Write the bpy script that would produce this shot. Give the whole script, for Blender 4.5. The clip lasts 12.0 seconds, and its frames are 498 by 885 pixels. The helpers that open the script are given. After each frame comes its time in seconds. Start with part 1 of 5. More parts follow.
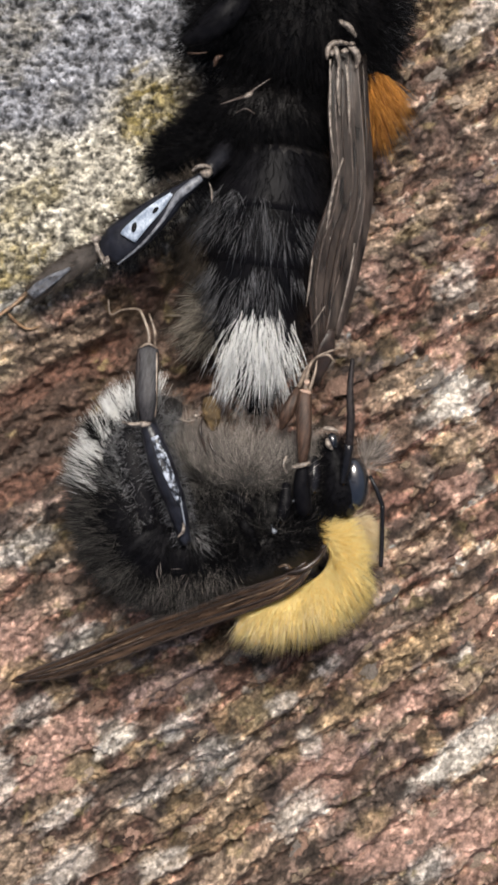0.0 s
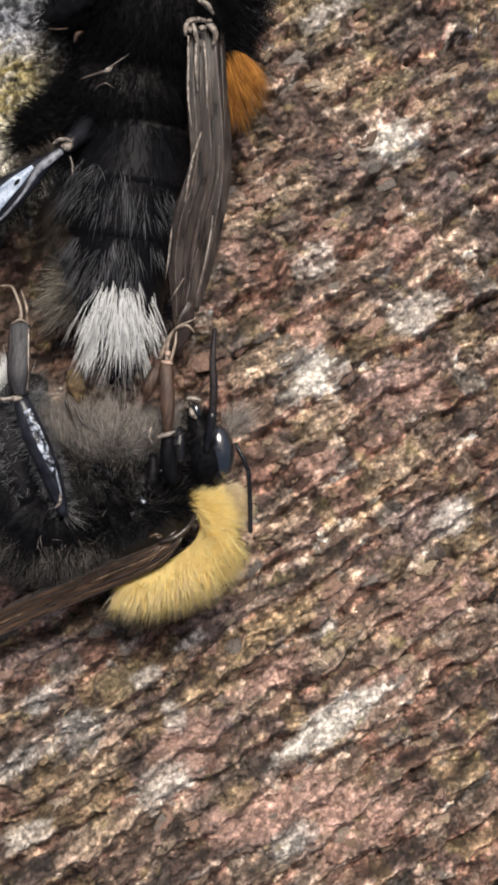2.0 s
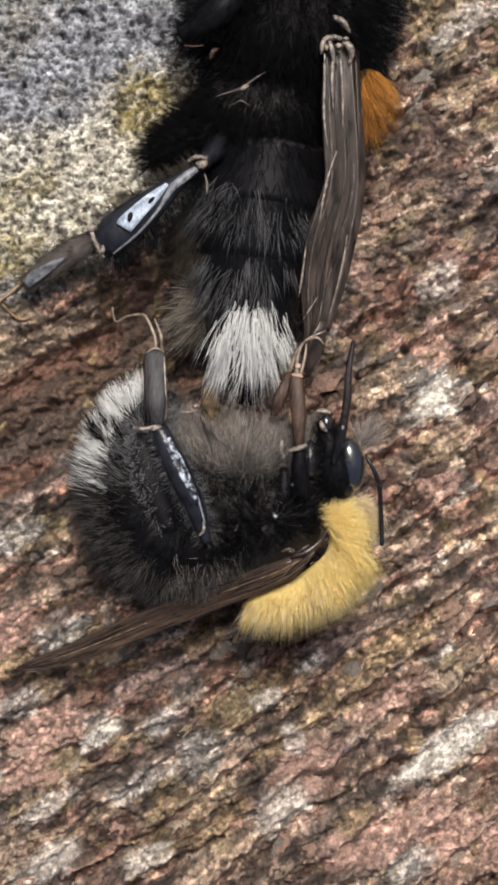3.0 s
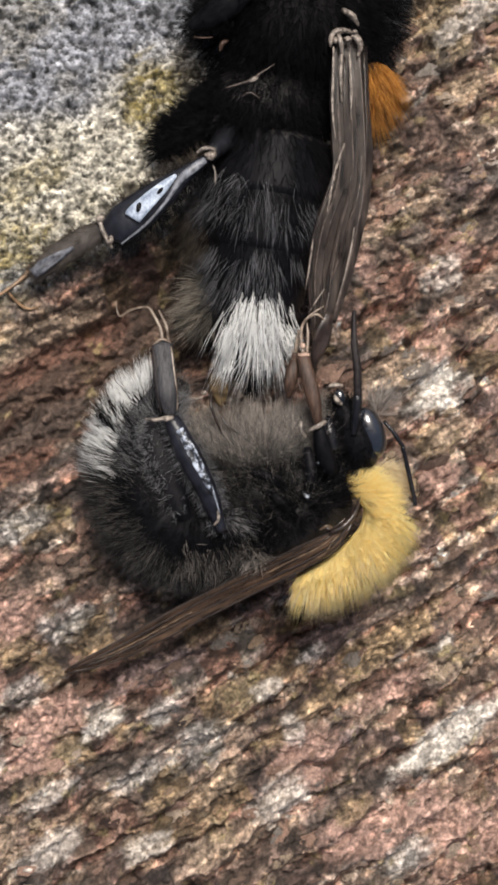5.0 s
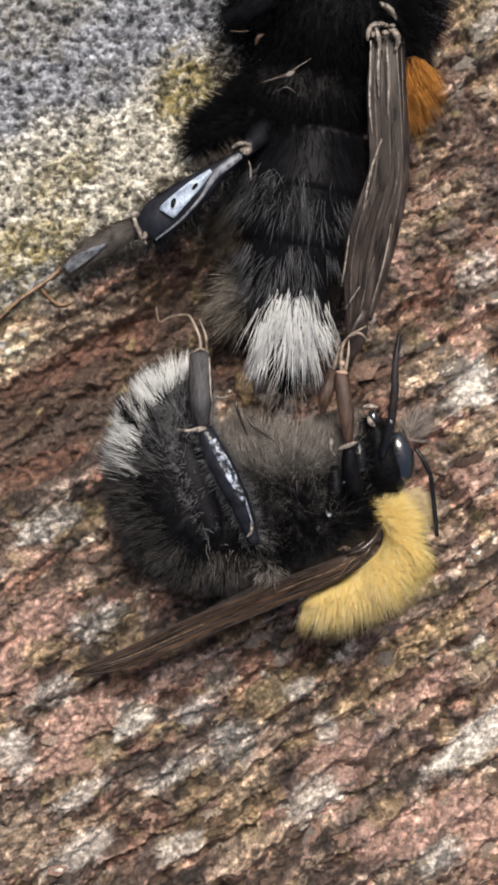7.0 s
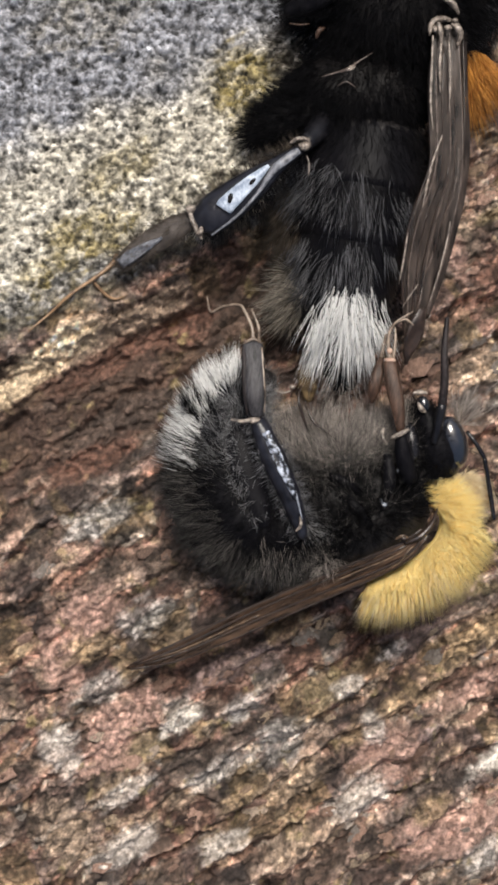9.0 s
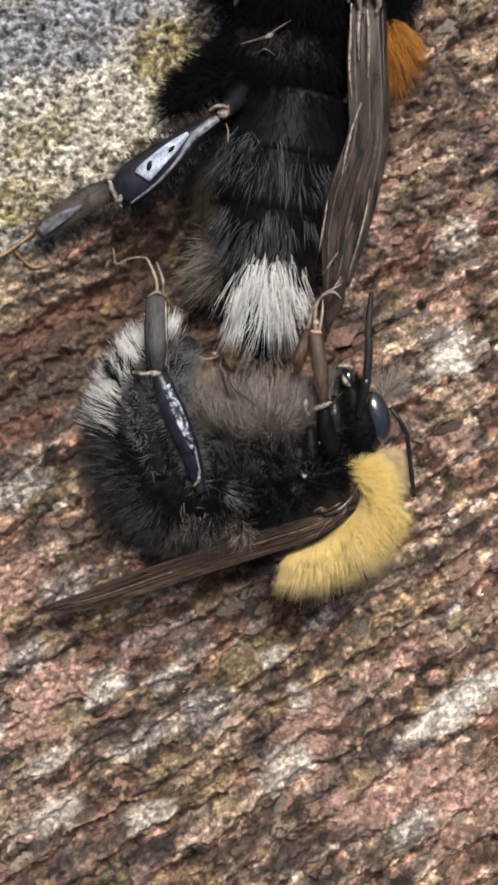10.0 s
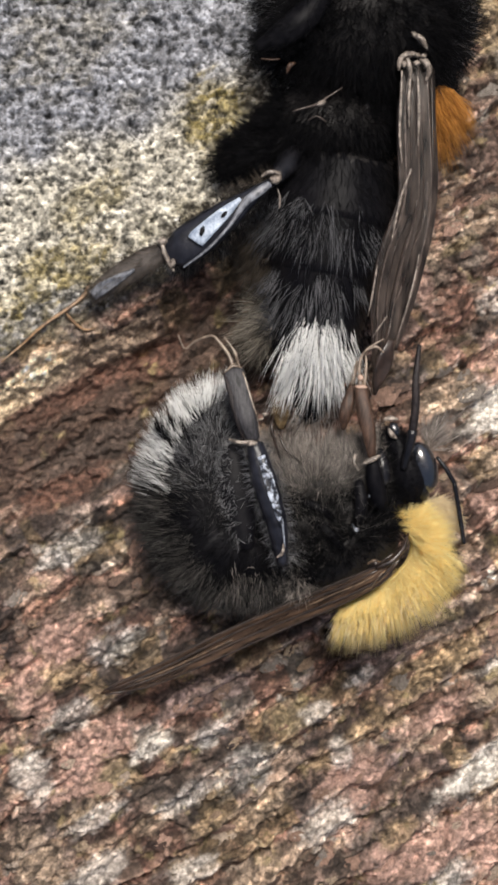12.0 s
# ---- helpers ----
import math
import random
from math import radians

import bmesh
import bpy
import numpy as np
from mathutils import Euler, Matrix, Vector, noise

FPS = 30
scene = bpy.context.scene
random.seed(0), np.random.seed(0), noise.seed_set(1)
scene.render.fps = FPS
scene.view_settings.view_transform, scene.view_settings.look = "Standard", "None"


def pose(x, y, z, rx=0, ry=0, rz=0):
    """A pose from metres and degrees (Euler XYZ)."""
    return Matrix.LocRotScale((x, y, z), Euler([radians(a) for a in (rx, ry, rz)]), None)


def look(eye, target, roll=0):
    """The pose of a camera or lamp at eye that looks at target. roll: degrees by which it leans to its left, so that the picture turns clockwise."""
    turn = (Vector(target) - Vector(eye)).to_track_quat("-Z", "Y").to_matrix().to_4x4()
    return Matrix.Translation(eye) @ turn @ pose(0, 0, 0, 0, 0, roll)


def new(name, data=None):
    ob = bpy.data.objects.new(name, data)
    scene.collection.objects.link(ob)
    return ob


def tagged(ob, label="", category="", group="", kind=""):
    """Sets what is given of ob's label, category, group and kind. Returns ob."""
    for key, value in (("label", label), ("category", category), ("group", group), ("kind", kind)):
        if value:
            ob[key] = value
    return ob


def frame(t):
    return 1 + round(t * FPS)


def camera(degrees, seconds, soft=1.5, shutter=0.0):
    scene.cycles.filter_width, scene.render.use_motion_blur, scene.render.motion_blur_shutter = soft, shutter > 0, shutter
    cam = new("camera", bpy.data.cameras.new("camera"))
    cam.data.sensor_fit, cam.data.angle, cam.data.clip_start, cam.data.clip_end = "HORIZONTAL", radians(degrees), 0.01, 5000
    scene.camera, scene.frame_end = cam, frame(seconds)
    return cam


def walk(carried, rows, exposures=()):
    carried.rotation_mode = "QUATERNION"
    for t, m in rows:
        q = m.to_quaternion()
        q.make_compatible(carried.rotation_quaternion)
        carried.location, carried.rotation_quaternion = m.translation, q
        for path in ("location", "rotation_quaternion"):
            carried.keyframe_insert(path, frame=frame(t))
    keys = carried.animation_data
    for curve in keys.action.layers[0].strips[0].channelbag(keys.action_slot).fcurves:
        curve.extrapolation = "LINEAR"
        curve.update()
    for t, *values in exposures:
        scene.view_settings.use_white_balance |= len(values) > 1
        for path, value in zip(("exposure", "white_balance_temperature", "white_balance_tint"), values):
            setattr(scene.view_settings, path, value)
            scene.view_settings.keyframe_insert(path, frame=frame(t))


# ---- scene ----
cam = camera(12.0, 12.0, soft=3.3)
PATH = [
    (0.0, pose(-0.00000, 0.00000, 0.08563, 0.208, 0.181, -0.001)),
    (0.5, pose(-0.00025, -0.00200, 0.08582, 0.957, -0.142, 0.095)),
    (1.0, pose(-0.00074, -0.00261, 0.08602, 1.210, -1.151, 0.074)),
    (1.5, pose(-0.00098, -0.00302, 0.08642, 1.425, -1.885, 0.028)),
    (2.0, pose(0.00162, -0.00333, 0.08709, 1.786, -2.050, -0.124)),
    (2.5, pose(-0.00139, -0.00262, 0.08768, 2.021, -2.386, 0.056)),
    (3.0, pose(-0.00270, -0.00314, 0.08625, 2.153, -1.925, 0.280)),
    (3.5, pose(-0.00251, -0.00305, 0.08700, 2.278, -1.878, 0.418)),
    (3.7, pose(-0.00269, -0.00328, 0.08700, 2.351, -1.951, 0.479)),
    (5.3, pose(-0.00492, -0.00336, 0.08639, 2.013, -2.921, 0.660)),
    (5.5, pose(-0.00534, -0.00318, 0.08632, 2.011, -2.925, 0.658)),
    (6.0, pose(-0.00537, -0.00357, 0.08586, 2.151, -2.571, 0.681)),
    (6.5, pose(-0.00415, -0.00359, 0.08540, 1.803, -2.249, 0.765)),
    (6.7, pose(-0.00489, -0.00318, 0.08572, 1.706, -2.475, 0.801)),
    (8.3, pose(-0.00412, -0.00205, 0.08506, 0.645, -2.209, 1.266)),
    (8.5, pose(-0.00449, -0.00212, 0.08515, 0.651, -2.066, 1.410)),
    (9.0, pose(-0.00619, -0.00125, 0.08467, 0.434, -2.172, 1.611)),
    (9.5, pose(-0.00512, -0.00158, 0.08501, 0.392, -2.528, 1.497)),
    (10.0, pose(-0.00437, -0.00216, 0.08481, 0.351, -2.798, 1.471)),
    (10.5, pose(-0.00636, -0.00207, 0.08489, 0.513, -3.147, 1.400)),
    (11.0, pose(-0.00588, -0.00240, 0.08464, 0.555, -3.255, 1.387)),
    (11.5, pose(-0.00617, -0.00157, 0.08537, 0.590, -3.360, 1.373)),
    (12.0, pose(-0.00736, -0.00070, 0.08546, 0.739, -3.664, 1.538)),
]
walk(cam, PATH)

# ---- light: bright hazy sky, sun high above the bees' heads ----
SUN_ELEV, SUN_AZ = 70.0, 80.0  # degrees; azimuth counted from +x towards +y
world = bpy.data.worlds.new("sky")
scene.world = world
world.use_nodes = True
wn = world.node_tree
sky = wn.nodes.new("ShaderNodeTexSky")
sky.sky_type = "NISHITA"
sky.sun_disc = False
sky.sun_elevation = radians(SUN_ELEV)
sky.sun_rotation = radians(90.0 - SUN_AZ)
sky.air_density, sky.dust_density, sky.ozone_density = 1.0, 6.0, 0.6
wn.links.new(sky.outputs[0], wn.nodes["Background"].inputs[0])
wn.nodes["Background"].inputs[1].default_value = 0.085
sun_dir = Vector((math.cos(radians(SUN_ELEV)) * math.cos(radians(SUN_AZ)),
                  math.cos(radians(SUN_ELEV)) * math.sin(radians(SUN_AZ)), math.sin(radians(SUN_ELEV))))
sun = new("sun", bpy.data.lights.new("sun", "SUN"))
sun.data.energy, sun.data.angle, sun.data.color = 4.5, radians(18), (1.0, 0.95, 0.88)
sun.matrix_world = look(sun_dir * 2.0, (0, 0, 0))
scene.view_settings.exposure = 0.17

MM = 0.001  # all lengths below are in millimetres

# ---- materials ----


def material(name, rough=0.6, color=(0.5, 0.5, 0.5), spec=0.5):
    m = bpy.data.materials.new(name)
    m.use_nodes = True
    b = m.node_tree.nodes["Principled BSDF"]
    b.inputs["Base Color"].default_value = (*color, 1)
    b.inputs["Roughness"].default_value = rough
    b.inputs["Specular IOR Level"].default_value = spec
    return m, m.node_tree, b


def place_mm(nt):
    """Object coordinates in millimetres."""
    tc = nt.nodes.new("ShaderNodeTexCoord")
    vm = nt.nodes.new("ShaderNodeVectorMath")
    vm.operation = "SCALE"
    vm.inputs["Scale"].default_value = 1000.0
    nt.links.new(tc.outputs["Object"], vm.inputs[0])
    return vm.outputs[0]


def noise_node(nt, vec, scale, detail=4.0, rough=0.6):
    n = nt.nodes.new("ShaderNodeTexNoise")
    n.inputs["Scale"].default_value = scale
    n.inputs["Detail"].default_value = detail
    n.inputs["Roughness"].default_value = rough
    nt.links.new(vec, n.inputs["Vector"])
    return n.outputs["Fac"]


def ramp_node(nt, fac, stops, interp="LINEAR"):
    r = nt.nodes.new("ShaderNodeValToRGB")
    r.color_ramp.interpolation = interp
    e = r.color_ramp.elements
    while len(e) < len(stops):
        e.new(0.5)
    for el, (p, c) in zip(e, stops):
        el.position, el.color = p, (*c, 1)
    nt.links.new(fac, r.inputs[0])
    return r.outputs[0]


def mix_node(nt, fac, a, b, mode="MIX"):
    m = nt.nodes.new("ShaderNodeMix")
    m.data_type, m.blend_type = "RGBA", mode
    for sock, v in ((m.inputs[0], fac), (m.inputs[6], a), (m.inputs[7], b)):
        if isinstance(v, (float, int)):
            sock.default_value = v
        elif isinstance(v, tuple):
            sock.default_value = (*v, 1)
        else:
            nt.links.new(v, sock)
    return m.outputs[2]


def bump_node(nt, bsdf, fac, strength, dist_mm):
    b = nt.nodes.new("ShaderNodeBump")
    b.inputs["Strength"].default_value = strength
    b.inputs["Distance"].default_value = dist_mm * MM
    nt.links.new(fac, b.inputs["Height"])
    nt.links.new(b.outputs[0], bsdf.inputs["Normal"])


def bark_material():
    m, nt, b = material("bark", 0.85, spec=0.35)
    v = place_mm(nt)
    at = nt.nodes.new("ShaderNodeAttribute")
    at.attribute_name = "pigment"
    fine = noise_node(nt, v, 4.5, 5.0, 0.7)
    tone = ramp_node(nt, fine, [(0.32, (0.4, 0.38, 0.36)), (0.5, (0.92, 0.91, 0.9)), (0.68, (1.5, 1.47, 1.44))])
    col = mix_node(nt, 1.0, at.outputs["Color"], tone, "MULTIPLY")
    nt.links.new(col, b.inputs["Base Color"])
    rr = ramp_node(nt, noise_node(nt, v, 2.0), [(0.3, (0.6, 0.6, 0.6)), (0.7, (0.95, 0.95, 0.95))])
    nt.links.new(rr, b.inputs["Roughness"])
    bump_node(nt, b, noise_node(nt, v, 9.0, 6.0, 0.75), 0.9, 0.09)
    return m


def flake_material():
    m, nt, b = material("bark_flake", 0.8, spec=0.4)
    oi = nt.nodes.new("ShaderNodeObjectInfo")
    base = ramp_node(nt, oi.outputs["Random"], [
        (0.0, (0.14, 0.095, 0.075)), (0.14, (0.2, 0.13, 0.1)), (0.28, (0.24, 0.155, 0.12)), (0.44, (0.29, 0.19, 0.15)),
        (0.58, (0.26, 0.185, 0.13)), (0.7, (0.3, 0.235, 0.17)), (0.82, (0.18, 0.16, 0.145)), (0.93, (0.32, 0.26, 0.21))], "CONSTANT")
    v = place_mm(nt)
    tone = ramp_node(nt, noise_node(nt, v, 5.0, 6.0, 0.75), [(0.3, (0.35, 0.3, 0.28)), (0.5, (0.95, 0.93, 0.9)), (0.72, (1.6, 1.55, 1.5))])
    nt.links.new(mix_node(nt, 1.0, base, tone, "MULTIPLY"), b.inputs["Base Color"])
    bump_node(nt, b, noise_node(nt, v, 8.0, 6.0, 0.75), 1.0, 0.1)
    return m


def hair_material(name, dark, light, rough=0.45, spec=0.5, glow=0.0):
    """Each hair takes its own shade between two colours; glow: the share of light that passes through it."""
    m, nt, b = material(name, rough, spec=spec)
    g = nt.nodes.new("ShaderNodeNewGeometry")
    shade = ramp_node(nt, g.outputs["Random Per Island"], [(0.0, dark), (1.0, light)])
    nt.links.new(shade, b.inputs["Base Color"])
    if glow:
        tr = nt.nodes.new("ShaderNodeBsdfTranslucent")
        nt.links.new(shade, tr.inputs["Color"])
        mx = nt.nodes.new("ShaderNodeMixShader")
        mx.inputs[0].default_value = glow
        nt.links.new(b.outputs[0], mx.inputs[1])
        nt.links.new(tr.outputs[0], mx.inputs[2])
        nt.links.new(mx.outputs[0], nt.nodes["Material Output"].inputs["Surface"])
    return m


def cuticle_material(name, low, high, rough, spec=0.5, scale=3.0, bump=0.25):
    m, nt, b = material(name, rough, spec=spec)
    v = place_mm(nt)
    nt.links.new(ramp_node(nt, noise_node(nt, v, scale, 5.0, 0.65), [(0.35, low), (0.68, high)]), b.inputs["Base Color"])
    bump_node(nt, b, noise_node(nt, v, scale * 4, 4.0, 0.6), bump, 0.05)
    return m


def streak_material(name, low, high, rough, along_axis, spec=0.5):
    """Cuticle with fine lengthwise streaks."""
    m, nt, b = material(name, rough, spec=spec)
    mp = nt.nodes.new("ShaderNodeMapping")
    mp.inputs["Scale"].default_value = along_axis
    nt.links.new(place_mm(nt), mp.inputs[0])
    fac = noise_node(nt, mp.outputs[0], 3.2, 5.0, 0.7)
    nt.links.new(ramp_node(nt, fac, [(0.36, low), (0.66, high)]), b.inputs["Base Color"])
    bump_node(nt, b, fac, 0.6, 0.06)
    return m


def wing_material(name, low, high, rough=0.42, spec=0.35, turn=0.0):
    """A smoky membrane with streaks along the wing; turn: degrees from the y axis to the wing's length."""
    m, nt, b = material(name, rough, spec=spec)
    v = place_mm(nt)
    mp = nt.nodes.new("ShaderNodeMapping")
    mp.inputs["Rotation"].default_value[2] = radians(-turn)
    nt.links.new(v, mp.inputs[0])
    st = nt.nodes.new("ShaderNodeMapping")
    st.inputs["Scale"].default_value = (3.2, 0.45, 1.0)
    nt.links.new(mp.outputs[0], st.inputs[0])
    fac = noise_node(nt, st.outputs[0], 1.3, 5.0, 0.65)
    nt.links.new(ramp_node(nt, fac, [(0.36, low), (0.52, tuple(0.45 * c for c in high)), (0.68, high)]), b.inputs["Base Color"])
    b.inputs["Alpha"].default_value = 0.9
    bump_node(nt, b, fac, 0.5, 0.07)
    return m


BARK = bark_material()
FLAKE = flake_material()
BLACK_CUTICLE = cuticle_material("black_cuticle", (0.003, 0.003, 0.004), (0.011, 0.0105, 0.0125), 0.24, 0.38)
BODY_SKIN = cuticle_material("body_skin", (0.006, 0.005, 0.005), (0.014, 0.012, 0.012), 0.6, 0.3)
# blue-grey base of the shin plate, with the sky's reflection put into it
PLATE = streak_material("sky_sheen_plate", (0.16, 0.2, 0.27), (0.5, 0.57, 0.67), 0.36, (1.1, 0.8, 1.0))
# dark cuticle with pale glints painted into its colour
MOTTLED, mottle_tree, mottle_bsdf = material("mottled_glints", 0.4, spec=0.5)
mottle_tree.links.new(ramp_node(mottle_tree, noise_node(mottle_tree, place_mm(mottle_tree), 4.6, 4.0, 0.7), [(0.47, (0.008, 0.009, 0.013)), (0.6, (0.36, 0.4, 0.48))]), mottle_bsdf.inputs["Base Color"])
LEG_GREY = streak_material("grey_leg", (0.007, 0.0065, 0.0075), (0.048, 0.046, 0.051), 0.45, (2.6, 0.5, 2.6), 0.25)
LEG_BROWN = streak_material("brown_leg", (0.016, 0.009, 0.006), (0.075, 0.043, 0.03), 0.45, (2.6, 0.5, 2.6), 0.25)
LEG_DARK = streak_material("dark_leg", (0.004, 0.003, 0.004), (0.026, 0.02, 0.02), 0.5, (2.6, 0.5, 2.6), 0.2)
LEG_TAN = cuticle_material("tan_leg", (0.07, 0.048, 0.034), (0.32, 0.25, 0.19), 0.4, 0.6, 3.0)
TERGITE = cuticle_material("back_plate", (0.002, 0.002, 0.003), (0.007, 0.0066, 0.008), 0.5, 0.08)
UNDERCOAT = cuticle_material("yellow_undercoat", (0.85, 0.63, 0.2), (0.93, 0.72, 0.3), 0.9, 0.05)
EYE = cuticle_material("compound_eye", (0.005, 0.006, 0.009), (0.01, 0.012, 0.018), 0.18, 1.0, 6.0, 0.04)
EYE.node_tree.nodes["Principled BSDF"].inputs["Coat Weight"].default_value = 1.0
EYE.node_tree.nodes["Principled BSDF"].inputs["Coat Roughness"].default_value = 0.2
WING = wing_material("wing_membrane", (0.006, 0.0045, 0.004), (0.075, 0.057, 0.048))
WING_WARM = wing_material("warm_wing_membrane", (0.009, 0.005, 0.003), (0.1, 0.058, 0.036), 0.45, 0.25, -62.0)
VEIN = cuticle_material("wing_vein", (0.006, 0.004, 0.003), (0.04, 0.024, 0.017), 0.35, 0.6, 3.0)
VEIN_PALE = cuticle_material("pale_vein", (0.03, 0.022, 0.017), (0.38, 0.32, 0.27), 0.3, 0.7, 6.0, 0.6)
VEIN_TAN = cuticle_material("tan_vein", (0.02, 0.012, 0.008), (0.16, 0.105, 0.065), 0.4, 0.5, 4.0)
HAIR_BLACK = hair_material("black_hair", (0.0015, 0.0015, 0.002), (0.007, 0.0068, 0.0078), 0.55, 0.05)
HAIR_DUSKY = hair_material("dusky_hair", (0.008, 0.008, 0.0095), (0.2, 0.2, 0.215), 0.5, 0.25, 0.2)
HAIR_BROWN = hair_material("brown_grey_hair", (0.05, 0.043, 0.039), (0.64, 0.57, 0.52), 0.5, 0.4, 0.4)
HAIR_GREY = hair_material("grey_hair", (0.05, 0.05, 0.052), (0.42, 0.41, 0.42), 0.5, 0.3, 0.3)
HAIR_WHITE = hair_material("white_hair", (0.9, 0.9, 0.89), (1.0, 1.0, 0.99), 0.5, 0.5, 0.45)
HAIR_YELLOW = hair_material("yellow_hair", (1.0, 0.8, 0.31), (1.0, 0.925, 0.55), 0.5, 0.4, 0.5)
HAIR_CREAM = hair_material("cream_hair", (0.8, 0.66, 0.4), (0.95, 0.86, 0.66), 0.5, 0.3, 0.5)
HAIR_SMOKE = hair_material("smoky_hair", (0.02, 0.019, 0.018), (0.21, 0.195, 0.182), 0.5, 0.25, 0.35)
HAIR_STONE = hair_material("stone_grey_hair", (0.05, 0.05, 0.053), (0.36, 0.36, 0.37), 0.5, 0.3, 0.3)
HAIR_UMBER = hair_material("umber_hair", (0.02, 0.015, 0.011), (0.11, 0.088, 0.068), 0.5, 0.2, 0.25)
HAIR_KHAKI = hair_material("khaki_hair", (0.04, 0.035, 0.029), (0.46, 0.41, 0.34), 0.5, 0.3, 0.35)
VEIN_TAUPE = cuticle_material("taupe_vein", (0.02, 0.014, 0.011), (0.13, 0.1, 0.085), 0.35, 0.6, 4.0)
LEG_SLATE = streak_material("slate_leg", (0.04, 0.042, 0.05), (0.2, 0.21, 0.24), 0.35, (1.5, 1.0, 1.0))
LEG_DUSK = cuticle_material("dusky_leg", (0.025, 0.02, 0.017), (0.1, 0.085, 0.075), 0.5, 0.4, 2.0)
LEG_AMBER = cuticle_material("amber_leg", (0.09, 0.05, 0.026), (0.32, 0.2, 0.11), 0.4, 0.5, 3.0)
LEG_GLOSS = cuticle_material("glossy_leg", (0.004, 0.004, 0.006), (0.016, 0.017, 0.024), 0.3, 0.35, 3.0, 0.3)
VEIN_GREY = cuticle_material("grey_rim", (0.05, 0.055, 0.07), (0.34, 0.37, 0.43), 0.3, 0.7, 5.0)
LEG_PINK = cuticle_material("pink_joint", (0.2, 0.11, 0.08), (0.5, 0.36, 0.28), 0.4, 0.5, 3.0)
HORN = cuticle_material("ochre_horn", (0.03, 0.02, 0.011), (0.16, 0.11, 0.055), 0.6, 0.2, 4.0, 0.8)
HAIR_GINGER = hair_material("ginger_hair", (0.22, 0.07, 0.01), (0.82, 0.4, 0.09), 0.45, 0.4, 0.35)

# ---- building blocks ----
ORIGIN = {}


def thing(name, o):
    ob = new(name)
    ob.empty_display_size = 0.002
    ob.location = Vector(o) * MM
    ORIGIN[ob] = np.array(o, float)
    return ob


def quick_mesh(name, verts, faces):
    """A smooth mesh from an array of vertices and one of faces with equal corners."""
    k = faces.shape[1]
    me = bpy.data.meshes.new(name)
    me.vertices.add(len(verts))
    me.vertices.foreach_set("co", np.ascontiguousarray(verts, np.float32).ravel())
    me.loops.add(faces.size)
    me.loops.foreach_set("vertex_index", np.ascontiguousarray(faces, np.int32).ravel())
    me.polygons.add(len(faces))
    me.polygons.foreach_set("loop_start", np.arange(len(faces), dtype=np.int32) * k)
    me.polygons.foreach_set("use_smooth", np.ones(len(faces), bool))
    me.update(calc_edges=True)
    return me


def part(name, data, mat, parent, label="", o=None, kind="", smooth=True):
    """One mesh object from (vertices, faces) in millimetres of the world, under parent, with its origin at o."""
    verts, faces = data[0], data[1]
    po = ORIGIN.get(parent, np.zeros(3))
    o = po if o is None else np.array(o, float)
    local = (np.asarray(verts, float) - o) * MM
    if isinstance(faces, np.ndarray):
        me = quick_mesh(name, local, faces)
    else:
        me = bpy.data.meshes.new(name)
        me.from_pydata(local.tolist(), [], [list(f) for f in faces])
    me.materials.append(mat)
    if smooth:
        me.polygons.foreach_set("use_smooth", np.ones(len(me.polygons), bool))
    me.update()
    ob = new(name, me)
    ob.parent = parent
    ob.location = Vector((o - po) * MM)
    ORIGIN[ob] = o
    return tagged(ob, label, kind=kind)


def smooth_path(pts, n):
    """n points on a Catmull-Rom curve through pts (rows of any width)."""
    p = np.asarray(pts, float)
    if len(p) < 3:
        t = np.linspace(0, 1, n)[:, None]
        return p[0] * (1 - t) + p[-1] * t
    p = np.vstack([2 * p[0] - p[1], p, 2 * p[-1] - p[-2]])
    out = []
    for t in np.linspace(0, len(p) - 3 - 1e-9, n):
        i, f = int(t), t - int(t)
        a, b, c, d = p[i:i + 4]
        out.append(0.5 * (2 * b + (c - a) * f + (2 * a - 5 * b + 4 * c - d) * f * f + (3 * b - a - 3 * c + d) * f ** 3))
    return np.array(out)


def loft(pts, radii, n=14, seg=14, up=(0, 0, 1), lump=0.0, seed=0):
    """A closed tube through pts. radii: half width and half height at each point. Returns vertices, faces and the way along it of each vertex."""
    rad = np.array([(r, r) if np.isscalar(r) else r for r in radii], float)
    rows = smooth_path(np.hstack([np.asarray(pts, float), rad]), n)
    c, r = rows[:, :3], np.maximum(rows[:, 3:], 0.004)
    tan = np.gradient(c, axis=0)
    tan /= np.linalg.norm(tan, axis=1)[:, None]
    side = np.cross(tan, np.array(up, float))
    side /= np.linalg.norm(side, axis=1)[:, None] + 1e-12
    top = np.cross(side, tan)
    ang = np.arange(seg) * 2 * math.pi / seg
    rng = np.random.RandomState(seed)
    wob = 1 + lump * rng.uniform(-1, 1, (n, seg, 1))
    ring = c[:, None] + wob * (side[:, None] * r[:, 0, None, None] * np.cos(ang)[None, :, None] + top[:, None] * r[:, 1, None, None] * np.sin(ang)[None, :, None])
    verts = np.vstack([ring.reshape(-1, 3), c[:1] - tan[:1] * r[0].mean() * 0.5, c[-1:] + tan[-1:] * r[-1].mean() * 0.5])
    u = np.r_[np.repeat(np.linspace(0, 1, n), seg), 0, 1]
    faces = [(i * seg + j, (i + 1) * seg + j, (i + 1) * seg + (j + 1) % seg, i * seg + (j + 1) % seg) for i in range(n - 1) for j in range(seg)]
    a, b, last = n * seg, n * seg + 1, (n - 1) * seg
    faces += [(a, j, (j + 1) % seg) for j in range(seg)] + [(b, last + (j + 1) % seg, last + j) for j in range(seg)]
    return verts, faces, u


